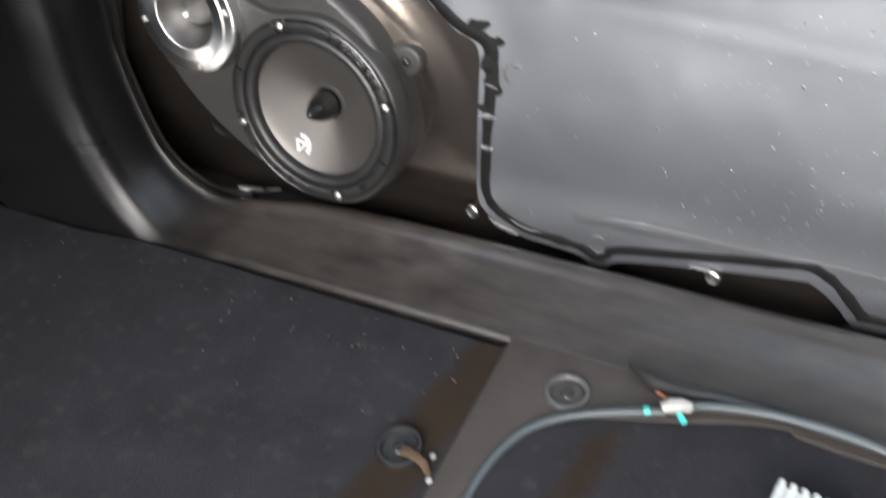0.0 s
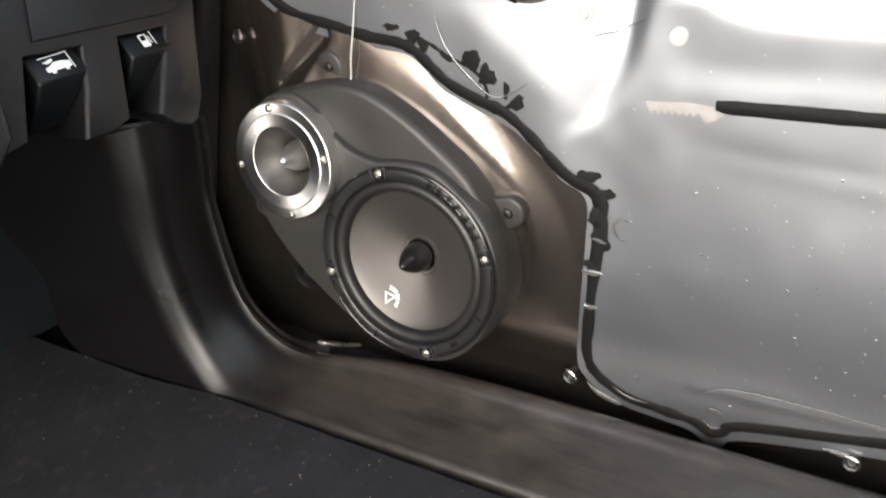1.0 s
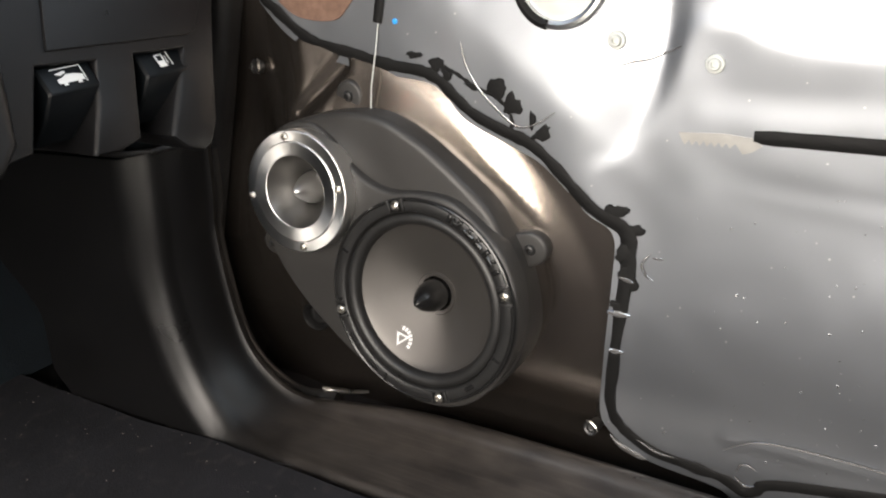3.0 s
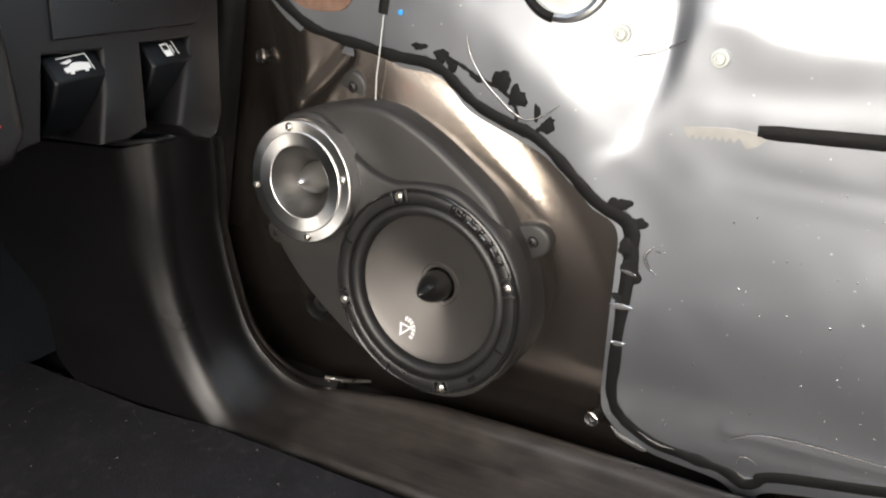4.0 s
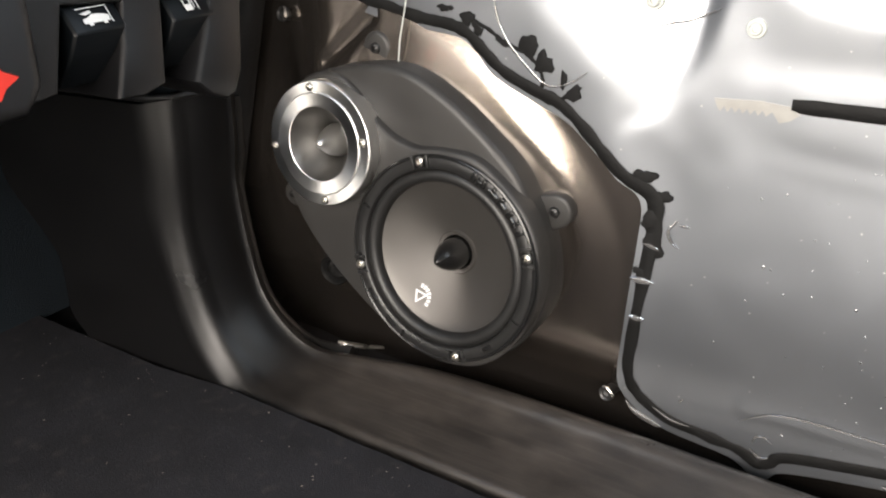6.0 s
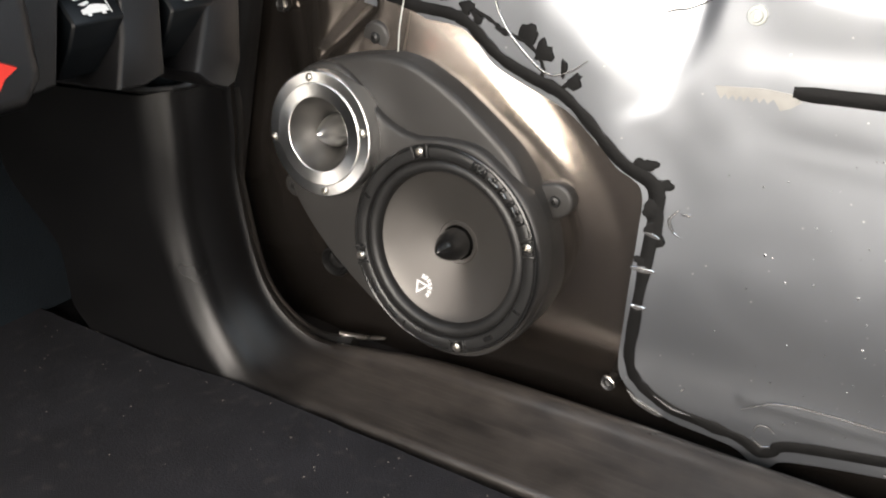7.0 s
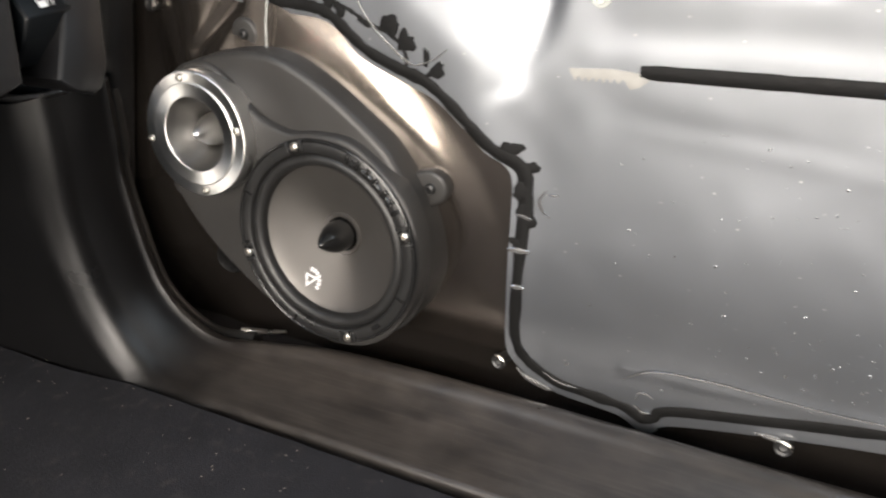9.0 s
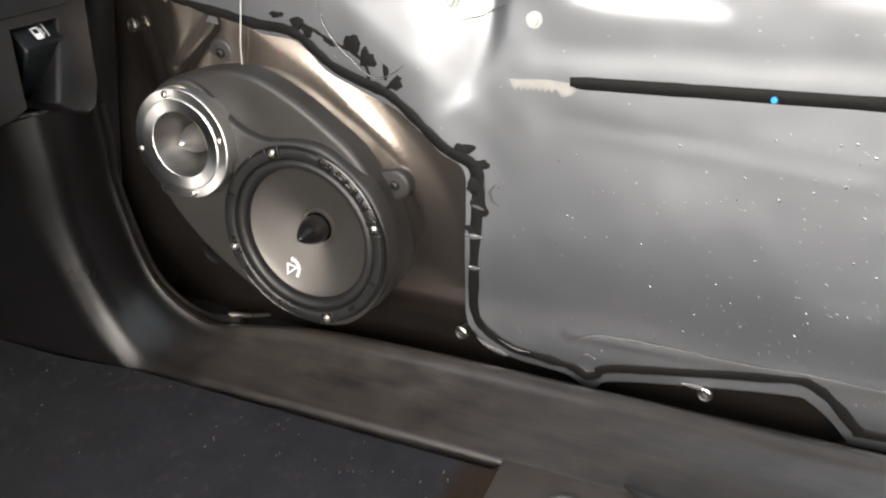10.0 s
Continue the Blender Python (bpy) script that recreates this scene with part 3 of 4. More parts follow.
def film_y(x, z):
    p = Vector((x, z))
    fi = min(max((x - FILM_X) / FILM_STEP, 0), 242.999)
    fj = min(max((z - FILM_Z) / FILM_STEP - 0.5, 0), 144.999)
    i, j = int(fi), int(fj)
    u, v = fi - i, fj - j
    y = DOOR_Y - 0.005 + float(DEPTH[i, j] * (1 - u) * (1 - v) + DEPTH[i + 1, j] * u * (1 - v) + DEPTH[i, j + 1] * (1 - u) * v + DEPTH[i + 1, j + 1] * u * v)
    y -= 0.0014 * ridge(p, (-0.202, 0.112), (0.06, 0.117), 0.007)
    y -= 0.0007 * noise.noise((x * 11, z * 14, 0.4)) + 0.0003 * noise.noise((x * 40, z * 34, 4.4))
    return y


def film_sheet():
    poly, inside = FILM_OUTLINE, in_film
    step, x0, z0, nx, nz = 0.003, -0.645, 0.04, 316, 187
    keep = [[inside(Vector((x0 + (i + 0.5) * step, z0 + (j + 0.5) * step))) for j in range(nz)] for i in range(nx)]
    bm = bmesh.new()
    V = {}

    def vert(i, j):
        if (i, j) not in V:
            V[i, j] = bm.verts.new((x0 + i * step, 0, z0 + j * step))
        return V[i, j]
    for i in range(nx):
        for j in range(nz):
            if keep[i][j]:
                bm.faces.new((vert(i, j), vert(i + 1, j), vert(i + 1, j + 1), vert(i, j + 1)))
    line = poly + poly[:1]
    for v in bm.verts:
        if len(v.link_faces) < 4:
            _, q = along(line, Vector((v.co.x, v.co.z)))
            v.co.x, v.co.z = q.x, q.y
    for v in bm.verts:
        v.co.y = film_y(v.co.x, v.co.z)
    return bm


film = single("vapour_barrier_film", film_sheet(), M_FILM, "clouded silvery plastic film stuck over the door", "plastic film")
bead_pts = [Vector((q.x, film_y(q.x, q.y) - 0.0006, q.y)) for q in BEAD]
single("sealant_bead", tube(bead_pts, lambda f: 0.0046 + 0.0013 * noise.noise((f * 60, 0, 0)) + 0.0007 * noise.noise((f * 190, 2, 0)) + 0.0016 * math.exp(-((f - 0.50) / 0.045) ** 2), 8, 0.2), M_BUTYL, "black butyl sealant bead sealing the film edge", "sealant")
strip_pts = [Vector((x, film_y(x, 0.3345) - 0.0006, 0.3345)) for x in np.linspace(-0.204, 0.30, 40)]
single("sealant_strip", tube(strip_pts, lambda f: (0.0050 + 0.0005 * noise.noise((f * 30, 3, 0))) * min(1.0, 0.8 + f * 60), 8, 0.2), M_BUTYL, "straight black butyl strip on the film", "sealant")


# ---- speaker pod ----
pod = thing("speaker_pod", pose(0, 0, 0), "charcoal moulded speaker pod screwed to the door", "speaker pod")
POD = spline([(-0.560, 0.323), (-0.535, 0.332), (-0.497, 0.337), (-0.467, 0.333), (-0.434, 0.316), (-0.405, 0.294), (-0.381, 0.272), (-0.369, 0.252), (-0.360, 0.235), (-0.353, 0.206), (-0.353, 0.168), (-0.366, 0.136), (-0.387, 0.112), (-0.42, 0.102), (-0.46, 0.107), (-0.50, 0.122), (-0.535, 0.144), (-0.566, 0.168), (-0.587, 0.200), (-0.598, 0.235), (-0.598, 0.270), (-0.585, 0.302)], 6, True)
part("base", slab(POD, door_plane, 0.602, 0.540, 0.006, holes=((-0.433, 0.1935, 0.074), (-0.545, 0.269, 0.036))), M_POD, pod)
PLATE = spline([(-0.540, 0.327), (-0.519, 0.316), (-0.503, 0.298), (-0.484, 0.285), (-0.462, 0.279), (-0.437, 0.281), (-0.408, 0.279), (-0.384, 0.264), (-0.362, 0.243), (-0.350, 0.214), (-0.350, 0.178), (-0.363, 0.144), (-0.388, 0.117), (-0.42, 0.106), (-0.46, 0.109), (-0.495, 0.128), (-0.530, 0.152), (-0.562, 0.180), (-0.588, 0.215), (-0.599, 0.260), (-0.591, 0.300), (-0.568, 0.322)], 6, True)


def tilted(u, v, h):
    return (u, h + 0.10 * (v - 0.2), v)


part("raised_plate", slab(PLATE, tilted, 0.542, 0.5235, 0.003, holes=((-0.433, 0.1935, 0.0745), (-0.545, 0.269, 0.036))), M_POD, pod)


def ear(u, v, r, turn):
    out = [(r * math.cos(a), r * math.sin(a)) for a in np.linspace(-math.pi / 2, math.pi / 2, 12)] + [(-0.03, r * 1.25), (-0.03, -r * 1.25)]
    c, s_ = math.cos(turn), math.sin(turn)
    pts = [(u + a * c - b * s_, v + a * s_ + b * c) for a, b in out]
    ob = part("mounting_ear", slab(pts, door_plane, 0.600, 0.559, 0.003), M_POD, pod)
    bm = bmesh.new()
    screw_head(bm, 0.0045, axis_pose((u, 0.559, v), (0, -1, 0)))
    part("screw", bm, M_FRAME, ob)


ear(-0.514, 0.345, 0.013, 1.25)
ear(-0.355, 0.238, 0.014, 0.35)
ear(-0.620, 0.201, 0.012, 3.5)

# ---- woofer ----
wm = axis_pose((-0.4335, 0.5215, 0.1945), (0.0, -1, 0.118)) @ Matrix.Scale(0.975, 4)
woofer = thing("woofer", wm, "round grey cone woofer with a black phase plug in the pod", "loudspeaker")
part("basket_ring", lathe([(0.0862, -0.012), (0.0868, -0.002), (0.0850, 0.0015), (0.0825, 0.0026), (0.0770, 0.0030), (0.0750, 0.0018), (0.0735, -0.003)], 96), M_FRAME, woofer)
part("surround", lathe([(0.0745, -0.003)] + [(0.0692 + 0.0052 * math.cos(a), -0.004 + 0.0055 * math.sin(a)) for a in np.linspace(0, math.pi, 12)] + [(0.0635, -0.007)], 96), M_RUBBER, woofer)
part("cone", lathe([(0.0642, -0.0065), (0.0628, -0.0075)] + [(0.0628 - 0.0478 * q, -0.0075 - 0.0190 * q ** 0.9) for q in np.linspace(0.1, 1, 10)], 96), M_CONE, woofer)
part("voice_coil_ring", lathe([(0.0190, -0.0255), (0.0178, -0.0240), (0.0150, -0.0247), (0.0140, -0.032)], 64), M_CONE, woofer)
part("phase_plug", lathe([(0.0132, -0.034), (0.0132, -0.018), (0.0125, -0.013), (0.0106, -0.0075), (0.0072, -0.0010), (0.0036, 0.0042), (0.0011, 0.0068), (0.0, 0.0072)], 48), M_PLUG, woofer)
PH = 0.257


def on_ring(r, a, h, turn=0.0):
    return pose(r * math.cos(a), r * math.sin(a), h, 0, 0, math.degrees(a) + turn)


for q in range(4):
    bm = bmesh.new()
    screw_head(bm, 0.0042, on_ring(0.0808, PH + q * math.pi / 2, 0.003))
    part("screw", bm, M_SCREW, woofer)
    for side in (-1, 1):
        part("screw_well", box(-0.0052, 0.0052, -0.0012, 0.0012, -0.001, 0.0018, 0.0005), M_FRAME, woofer).matrix_local = on_ring(0.0808, PH + q * math.pi / 2 + side * 0.085, 0.0030)

# ---- tweeter ----
tm = axis_pose((-0.5445, 0.517, 0.2735), (0.03, -1, 0.125)) @ Matrix.Scale(0.945, 4)
tweeter = thing("tweeter", tm, "polished aluminium bullet tweeter set in the pod", "loudspeaker")
part("flange", lathe([(0.0535, -0.020), (0.0540, -0.002), (0.0534, 0.0006), (0.0526, 0.0012), (0.0440, 0.0014), (0.0437, 0.0022), (0.0430, 0.0027), (0.0322, 0.0019), (0.0317, 0.0016)], 96), M_ALU, tweeter, smooth=14)
part("horn", lathe([(0.0317, 0.0016), (0.0311, 0.0002), (0.0280, -0.005), (0.0230, -0.013), (0.0182, -0.019), (0.0160, -0.023), (0.0150, -0.032)], 72), M_HORN, tweeter)
part("bullet", lathe([(0.0150, -0.034), (0.0148, -0.025), (0.0132, -0.0175), (0.0092, -0.0090), (0.0046, -0.0018), (0.0014, 0.0020), (0.0, 0.0025)], 48), M_ALU, tweeter)
for q in range(4):
    bm = bmesh.new()
    screw_head(bm, 0.0036, on_ring(0.0482, 0.16 + q * math.pi / 2, 0.0025))
    part("screw", bm, M_SCREW, tweeter)

# ---- lower dashboard ----
dash = thing("lower_dashboard", pose(0, 0, 0), "charcoal lower dashboard panel with two release levers", "dashboard")


def dash_plane(u, v, h):
    return (h - 0.25 * (v - 0.38), u, v)


DP = [(-0.5, 0.60), (0.62, 0.60), (0.545, 0.46), (0.527, 0.421), (0.508, 0.376), (0.492, 0.334), (0.480, 0.319), (0.470, 0.316), (0.456, 0.322), (0.446, 0.334), (0.466, 0.366), (0.482, 0.392), (0.438, 0.395), (0.420, 0.339), (0.40, 0.334), (0.378, 0.337), (0.394, 0.368), (0.405, 0.396), (0.361, 0.400), (0.338, 0.349), (0.29, 0.343), (-0.5, 0.34)]
part("panel", slab(DP, dash_plane, -0.665, -0.605, 0.004), M_DASH, dash, smooth=30)
LID = [(0.3705, 0.4085), (0.490, 0.4015), (0.4965, 0.4035), (0.512, 0.425), (0.530, 0.46), (0.565, 0.56), (0.425, 0.57), (0.386, 0.46)]
part("storage_lid", slab(LID, dash_plane, -0.6055, -0.6025, 0.0015), M_DASH, dash, smooth=30)
COVER = [(-0.3, 0.342), (0.305, 0.344), (0.322, 0.360), (0.330, 0.40), (0.338, 0.45), (0.35, 0.56), (-0.3, 0.56)]
part("column_cover", slab(COVER, dash_plane, -0.61, -0.586, 0.010, 5), M_DASH, dash)

# ---- woofer ring details ----
for q in range(8):
    a = PH + math.pi / 4 * q + (0.10 if q % 2 else 0.09)
    bm = bmesh.new()
    for k in (-0.045, 0.045) if q % 2 == 0 else (0.0,):
        c = bmesh.new()
        bmesh.ops.create_cube(c, size=1, matrix=on_ring(0.0795, a + k - 0.09 * (q % 2 == 0), 0.0032) @ Matrix.Diagonal((0.0065, 0.0018, 0.0022, 1)))
        me = bpy.data.meshes.new("t")
        c.to_mesh(me)
        c.free()
        bm.from_mesh(me)
        bpy.data.meshes.remove(me)
    part("ring_tab", bm, M_GLOSS, woofer)
# square cut-outs in the ring, upper rear
for a in (0.50, 0.60, 0.70, 0.84, 0.96, 1.08, 1.20):
    part("ring_tab", box(-0.0034, 0.0034, -0.0020, 0.0020, -0.001, 0.0014, 0.0005), M_GLOSS, woofer).matrix_local = on_ring(0.0800, a, 0.0030)
for a, wd in ((0.62, 0.10), (0.80, 0.07), (0.95, 0.12), (1.12, 0.05), (-0.9, 0.10), (3.35, 0.16), (3.75, 0.16), (4.1, 0.14)):
    pts = [(0.0790 * math.cos(a + wd * t), 0.0790 * math.sin(a + wd * t), 0.0036) for t in np.linspace(-0.5, 0.5, 7)]
    part("raised_bar", tube(pts, 0.0019, 8, 0.7, Vector((0, 0, 1))), M_GLOSS, woofer)
# outer basket rim
part("outer_rim", tube([(0.0848 * math.cos(a), 0.0848 * math.sin(a), 0.0012) for a in np.linspace(0, 2 * math.pi, 97)], 0.0018, 8, 1.0, Vector((0, 0, 1))), M_GLOSS, woofer)


def cone_height(r):
    return -0.0075 - 0.0190 * max(0.0, (0.0628 - r) / 0.0478) ** 0.9


def badge():
    """A pale mark on the cone: a triangle under a fan of short bars."""
    bm = bmesh.new()
    centre = Vector((0.0485 * math.cos(4.17), 0.0485 * math.sin(4.17)))

    def lay(poly):
        bm.faces.new([bm.verts.new(((centre.x + u), (centre.y + v), cone_height((centre + Vector((u, v))).length) + 0.0006)) for u, v in poly])
    tri = [(-0.0068, 0.0048), (0.0050, 0.0010), (-0.0052, -0.0066)]
    mid = Vector((sum(p[0] for p in tri) / 3, sum(p[1] for p in tri) / 3))
    for i in range(3):
        a, b = Vector(tri[i]), Vector(tri[(i + 1) % 3])
        lay([a, b, mid + (b - mid) * 0.58, mid + (a - mid) * 0.58])
    for i in range(7):
        a0, a1 = 1.45 - i * 0.30, 1.45 - i * 0.30 - 0.22
        o = Vector((-0.004, -0.002))
        lay([o + Vector((math.cos(q), math.sin(q))) * r for q, r in ((a0, 0.0085), (a0, 0.0120), (a1, 0.0120), (a1, 0.0085))])
    return bm


part("badge", badge(), M_LOGO, woofer, "pale grey shield-shaped mark")

# ---- release levers on the lower dashboard ----


def lever(u, v, width, label, icon):
    """A tapered handle in its pocket; its sloping top carries a white symbol."""
    ob = thing("release_lever", Matrix.Translation((-0.606, u, v)), label, "lever", group="release levers under the dashboard")
    w = width / 2
    bm = bmesh.new()
    # sections from the top edge down: (z, front x, half width, shift)
    rows = []
    for z, x, ww, sh in ((0.0072, -0.0115, w * 0.96, 0.0), (0.0075, -0.0095, w, 0.0), (-0.0075, 0.0015, w, 0.0), (-0.0095, 0.002, w * 0.99, -0.0005), (-0.024, -0.003, w * 0.88, -0.006), (-0.044, -0.014, w * 0.72, -0.014)):
        rows.append([bm.verts.new(q) for q in ((x - 0.03, -ww + sh, z), (x - 0.002, -ww + sh, z), (x, -ww + 0.002 + sh, z), (x, ww - 0.002 + sh, z), (x - 0.002, ww + sh, z), (x - 0.03, ww + sh, z))])
    for a, b in zip(rows, rows[1:]):
        for i in range(6):
            bm.faces.new((a[i], a[(i + 1) % 6], b[(i + 1) % 6], b[i]))
    bm.faces.new(rows[0])
    bm.faces.new(rows[-1])
    bmesh.ops.bevel(bm, geom=bm.edges[:], offset=0.0008, segments=2, affect="EDGES", profile=0.5, clamp_overlap=True)
    part("handle", bm, M_LEVER, ob, smooth=25)

    def on_top(a, b):
        """Place on the sloping top: a across, b up the slope, in metres."""
        q = (b + 0.011) / 0.022
        return Vector((0.0015 + q * -0.0110 + 0.0009, a, -0.0075 + q * 0.0150 + 0.0007))
    bm = bmesh.new()
    for poly in icon:
        bm.faces.new([bm.verts.new(on_top(a, b)) for a, b in poly])
    part("symbol", bm, M_WHITE, ob, "white printed symbol")
    return ob


def bar(a0, b0, a1, b1):
    return [(a0, b0), (a1, b0), (a1, b1), (a0, b1)]


CAR = [[(-0.010, -0.006), (0.010, -0.006), (0.010, -0.001), (0.004, 0.001), (-0.002, 0.0015), (-0.006, -0.001), (-0.010, -0.002)],
       [(-0.006, 0.001), (-0.001, 0.003), (-0.002, 0.005), (-0.010, 0.003)],
       [(-0.007, -0.008), (-0.004, -0.008), (-0.004, -0.006), (-0.007, -0.006)], [(0.004, -0.008), (0.007, -0.008), (0.007, -0.006), (0.004, -0.006)],
       bar(-0.0115, 0.0068, 0.0115, 0.0076), bar(0.0107, -0.008, 0.0115, 0.0064)]
PUMP = [bar(-0.006, -0.007, 0.001, -0.001), bar(-0.006, -0.001, -0.0048, 0.0055), bar(-0.0002, -0.001, 0.001, 0.0055), bar(-0.0044, 0.0042, -0.0006, 0.0055), bar(0.0022, -0.005, 0.0030, 0.003), bar(0.0055, -0.007, 0.0063, 0.0065)]
lever(0.382, 0.3905, 0.041, "black bonnet release lever with a white symbol", CAR)
lever(0.462, 0.387, 0.041, "black fuel flap release lever with a white symbol", PUMP)


def red_tab():
    bm = bmesh.new()
    rows = []
    for h, f in ((0.0, 0.8), (0.004, 1.0), (0.008, 0.9)):
        rows.append([bm.verts.new((-0.588 + h, 0.288 + 1.15 * f * r * math.cos(a), 0.370 + 1.25 * f * r * 0.8 * math.sin(a))) for a, r in ((0, 0.016), (0.6, 0.009), (1.2, 0.013), (2.2, 0.010), (3.1, 0.014), (4.0, 0.010), (4.9, 0.013), (5.6, 0.009))])
    for a, b in zip(rows, rows[1:]):
        for i in range(8):
            bm.faces.new((a[i], a[(i + 1) % 8], b[(i + 1) % 8], b[i]))
    bm.faces.new(rows[0])
    bm.faces.new(rows[-1])
    return bm


single("red_tag", red_tab(), M_RED, "small ragged red plastic tag under the dashboard", "tag")

# ---- things on the door ----


def smear(u, v, pts, tall):
    """A blot of sealant with a ragged outline."""
    def place(a, b, h):
        return (u + a, film_y(u + a, v + b) + h, v + b)
    return slab(pts, place, 0.0004, -0.0012 - tall, 0.0008)


random.seed(7)


def blot(rx, rz, lean=0.0, n=22):
    out = []
    p2, p3 = random.uniform(0, 6), random.uniform(0, 6)
    for i in range(n):
        a = 2 * math.pi * i / n
        r = 1 + 0.20 * math.sin(2 * a + p2) + 0.16 * math.sin(3 * a + p3) + random.uniform(-0.2, 0.2)
        x, z = rx * r * math.cos(a), rz * r * math.sin(a)
        out.append((x + lean * z, z))
    return out


for u, v, rx, rz, ln in ((-0.453, 0.379, 0.006, 0.003, 0), (-0.434, 0.373, 0.0055, 0.0055, -0.4), (-0.425, 0.366, 0.0045, 0.004, -0.4), (-0.404, 0.358, 0.005, 0.0025, -0.5), (-0.383, 0.358, 0.0062, 0.0090, 0.2), (-0.371, 0.347, 0.0062, 0.0095, 0.1), (-0.347, 0.327, 0.006, 0.006, 0.8), (-0.355, 0.336, 0.002, 0.007, 0),
                         (-0.292, 0.274, 0.007, 0.0055, 0), (-0.279, 0.260, 0.006, 0.006, 0), (-0.284, 0.243, 0.006, 0.008, 0), (-0.280, 0.226, 0.007, 0.008, 0), (-0.288, 0.203, 0.004, 0.004, 0)):
    single("sealant_smear", smear(u, v, blot(rx, rz, ln), 0.0006), M_BUTYL, "ragged black smear of butyl sealant on the film", "sealant", group="sealant smears")

thread = [(-0.432, 0.372), (-0.418, 0.367), (-0.406, 0.360), (-0.395, 0.355), (-0.384, 0.351), (-0.374, 0.342), (-0.371, 0.334), (-0.372, 0.325)]
single("sealant_smear", tube([Vector((q.x, film_y(q.x, q.y) - 0.0004, q.y)) for q in spline(thread, 5)], lambda f: 0.0016 + 0.0011 * noise.noise((f * 25, 0, 4)), 7, 0.35), M_BUTYL, "thin ragged thread of butyl sealant joining the smears", "sealant", group="sealant smears")
single("sealant_stub", tube([(-0.476, film_y(-0.476, 0.45) - 0.001, 0.455), (-0.480, film_y(-0.48, 0.428) - 0.001, 0.428), (-0.4855, film_y(-0.488, 0.402) - 0.001, 0.402)], 0.0042, 8, 0.4), M_BUTYL, "short black sealant stub near the cord", "sealant")
single("white_cord", tube([(-0.4845, film_y(-0.4845, 0.401) - 0.001, 0.401), (-0.4865, film_y(-0.490, 0.378) - 0.0045, 0.378), (-0.4885, 0.5570, 0.355), (-0.4910, 0.5555, 0.330)], 0.00055, 6), M_CLEAR, "thin white cord hanging behind the pod", "cord")


def dot(u, v, r):
    return slab([(u + r * math.cos(a), v + r * math.sin(a)) for a in np.linspace(0, 2 * math.pi, 12, endpoint=False)], door_plane, film_y(u, v), film_y(u, v) - 0.0014, 0.0004)


single("blue_mark", dot(-0.469, 0.403, 0.0022), M_BLUE, "tiny blue paint mark on the film", "paint mark", group="blue marks")
bm = slab([(-0.061 + 0.0022 * math.cos(a), 0.333 + 0.0022 * math.sin(a)) for a in np.linspace(0, 2 * math.pi, 12, endpoint=False)], door_plane, film_y(-0.061, 0.333), film_y(-0.061, 0.333) - 0.0036, 0.0004)
single("blue_mark", bm, M_BLUE, "tiny blue paint mark on the sealant strip", "paint mark", group="blue marks")

felt = spline([(-0.600, 0.440), (-0.584, 0.420), (-0.573, 0.410), (-0.559, 0.404), (-0.540, 0.402), (-0.523, 0.404), (-0.512, 0.414), (-0.500, 0.428), (-0.492, 0.450), (-0.55, 0.47)], 4, True)
single("felt_patch", slab(felt, lambda u, v, h: (u, film_y(u, v) + h, v), 0.001, -0.0012, 0.0006), M_FELT, "brown felt patch on the upper door", "felt patch")

# oval access hole with a folded rim
hole = thing("access_hole", axis_pose((-0.337, film_y(-0.337, 0.432) - 0.0030, 0.432), (0.05, -1, 0.13)), "round access hole with a bright folded rim", "access hole")
part("rim", lathe([(0.0335, -0.001), (0.0325, 0.002), (0.0300, 0.0028), (0.0275, 0.0015), (0.0265, -0.004)], 48), M_ALU, hole)
part("rubber_edge", tube([(0.031 * math.cos(a), 0.031 * math.sin(a), 0.002) for a in np.linspace(math.pi * 0.95, math.pi * 1.42, 14)], 0.0035, 8), M_BUTYL, hole)
part("plug", lathe([(0.0268, -0.003), (0.020, 0.001), (0.010, 0.003), (0.0, 0.0035)], 40), M_CLEAR, hole)


def bolt(u, v, r, mat, label):
    ob = thing("door_bolt", axis_pose((u, film_y(u, v), v), (0, -1, 0)), label, "bolt", group="door bolts")
    part("washer", lathe([(r * 1.5, -0.001), (r * 1.5, 0.0012), (r * 1.35, 0.0022), (r, 0.0022)], 28), mat, ob)
    part("head", lathe([(r, 0.001), (r, 0.004), (r * 0.8, 0.0052), (r * 0.5, 0.0052), (r * 0.45, 0.003), (0, 0.003)], 18), mat, ob)


bolt(-0.232, 0.379, 0.0042, M_CLEAR, "round bolt head showing pale through the film")
bolt(-0.298, 0.392, 0.0042, M_CLEAR, "small bolt head showing pale through the film")

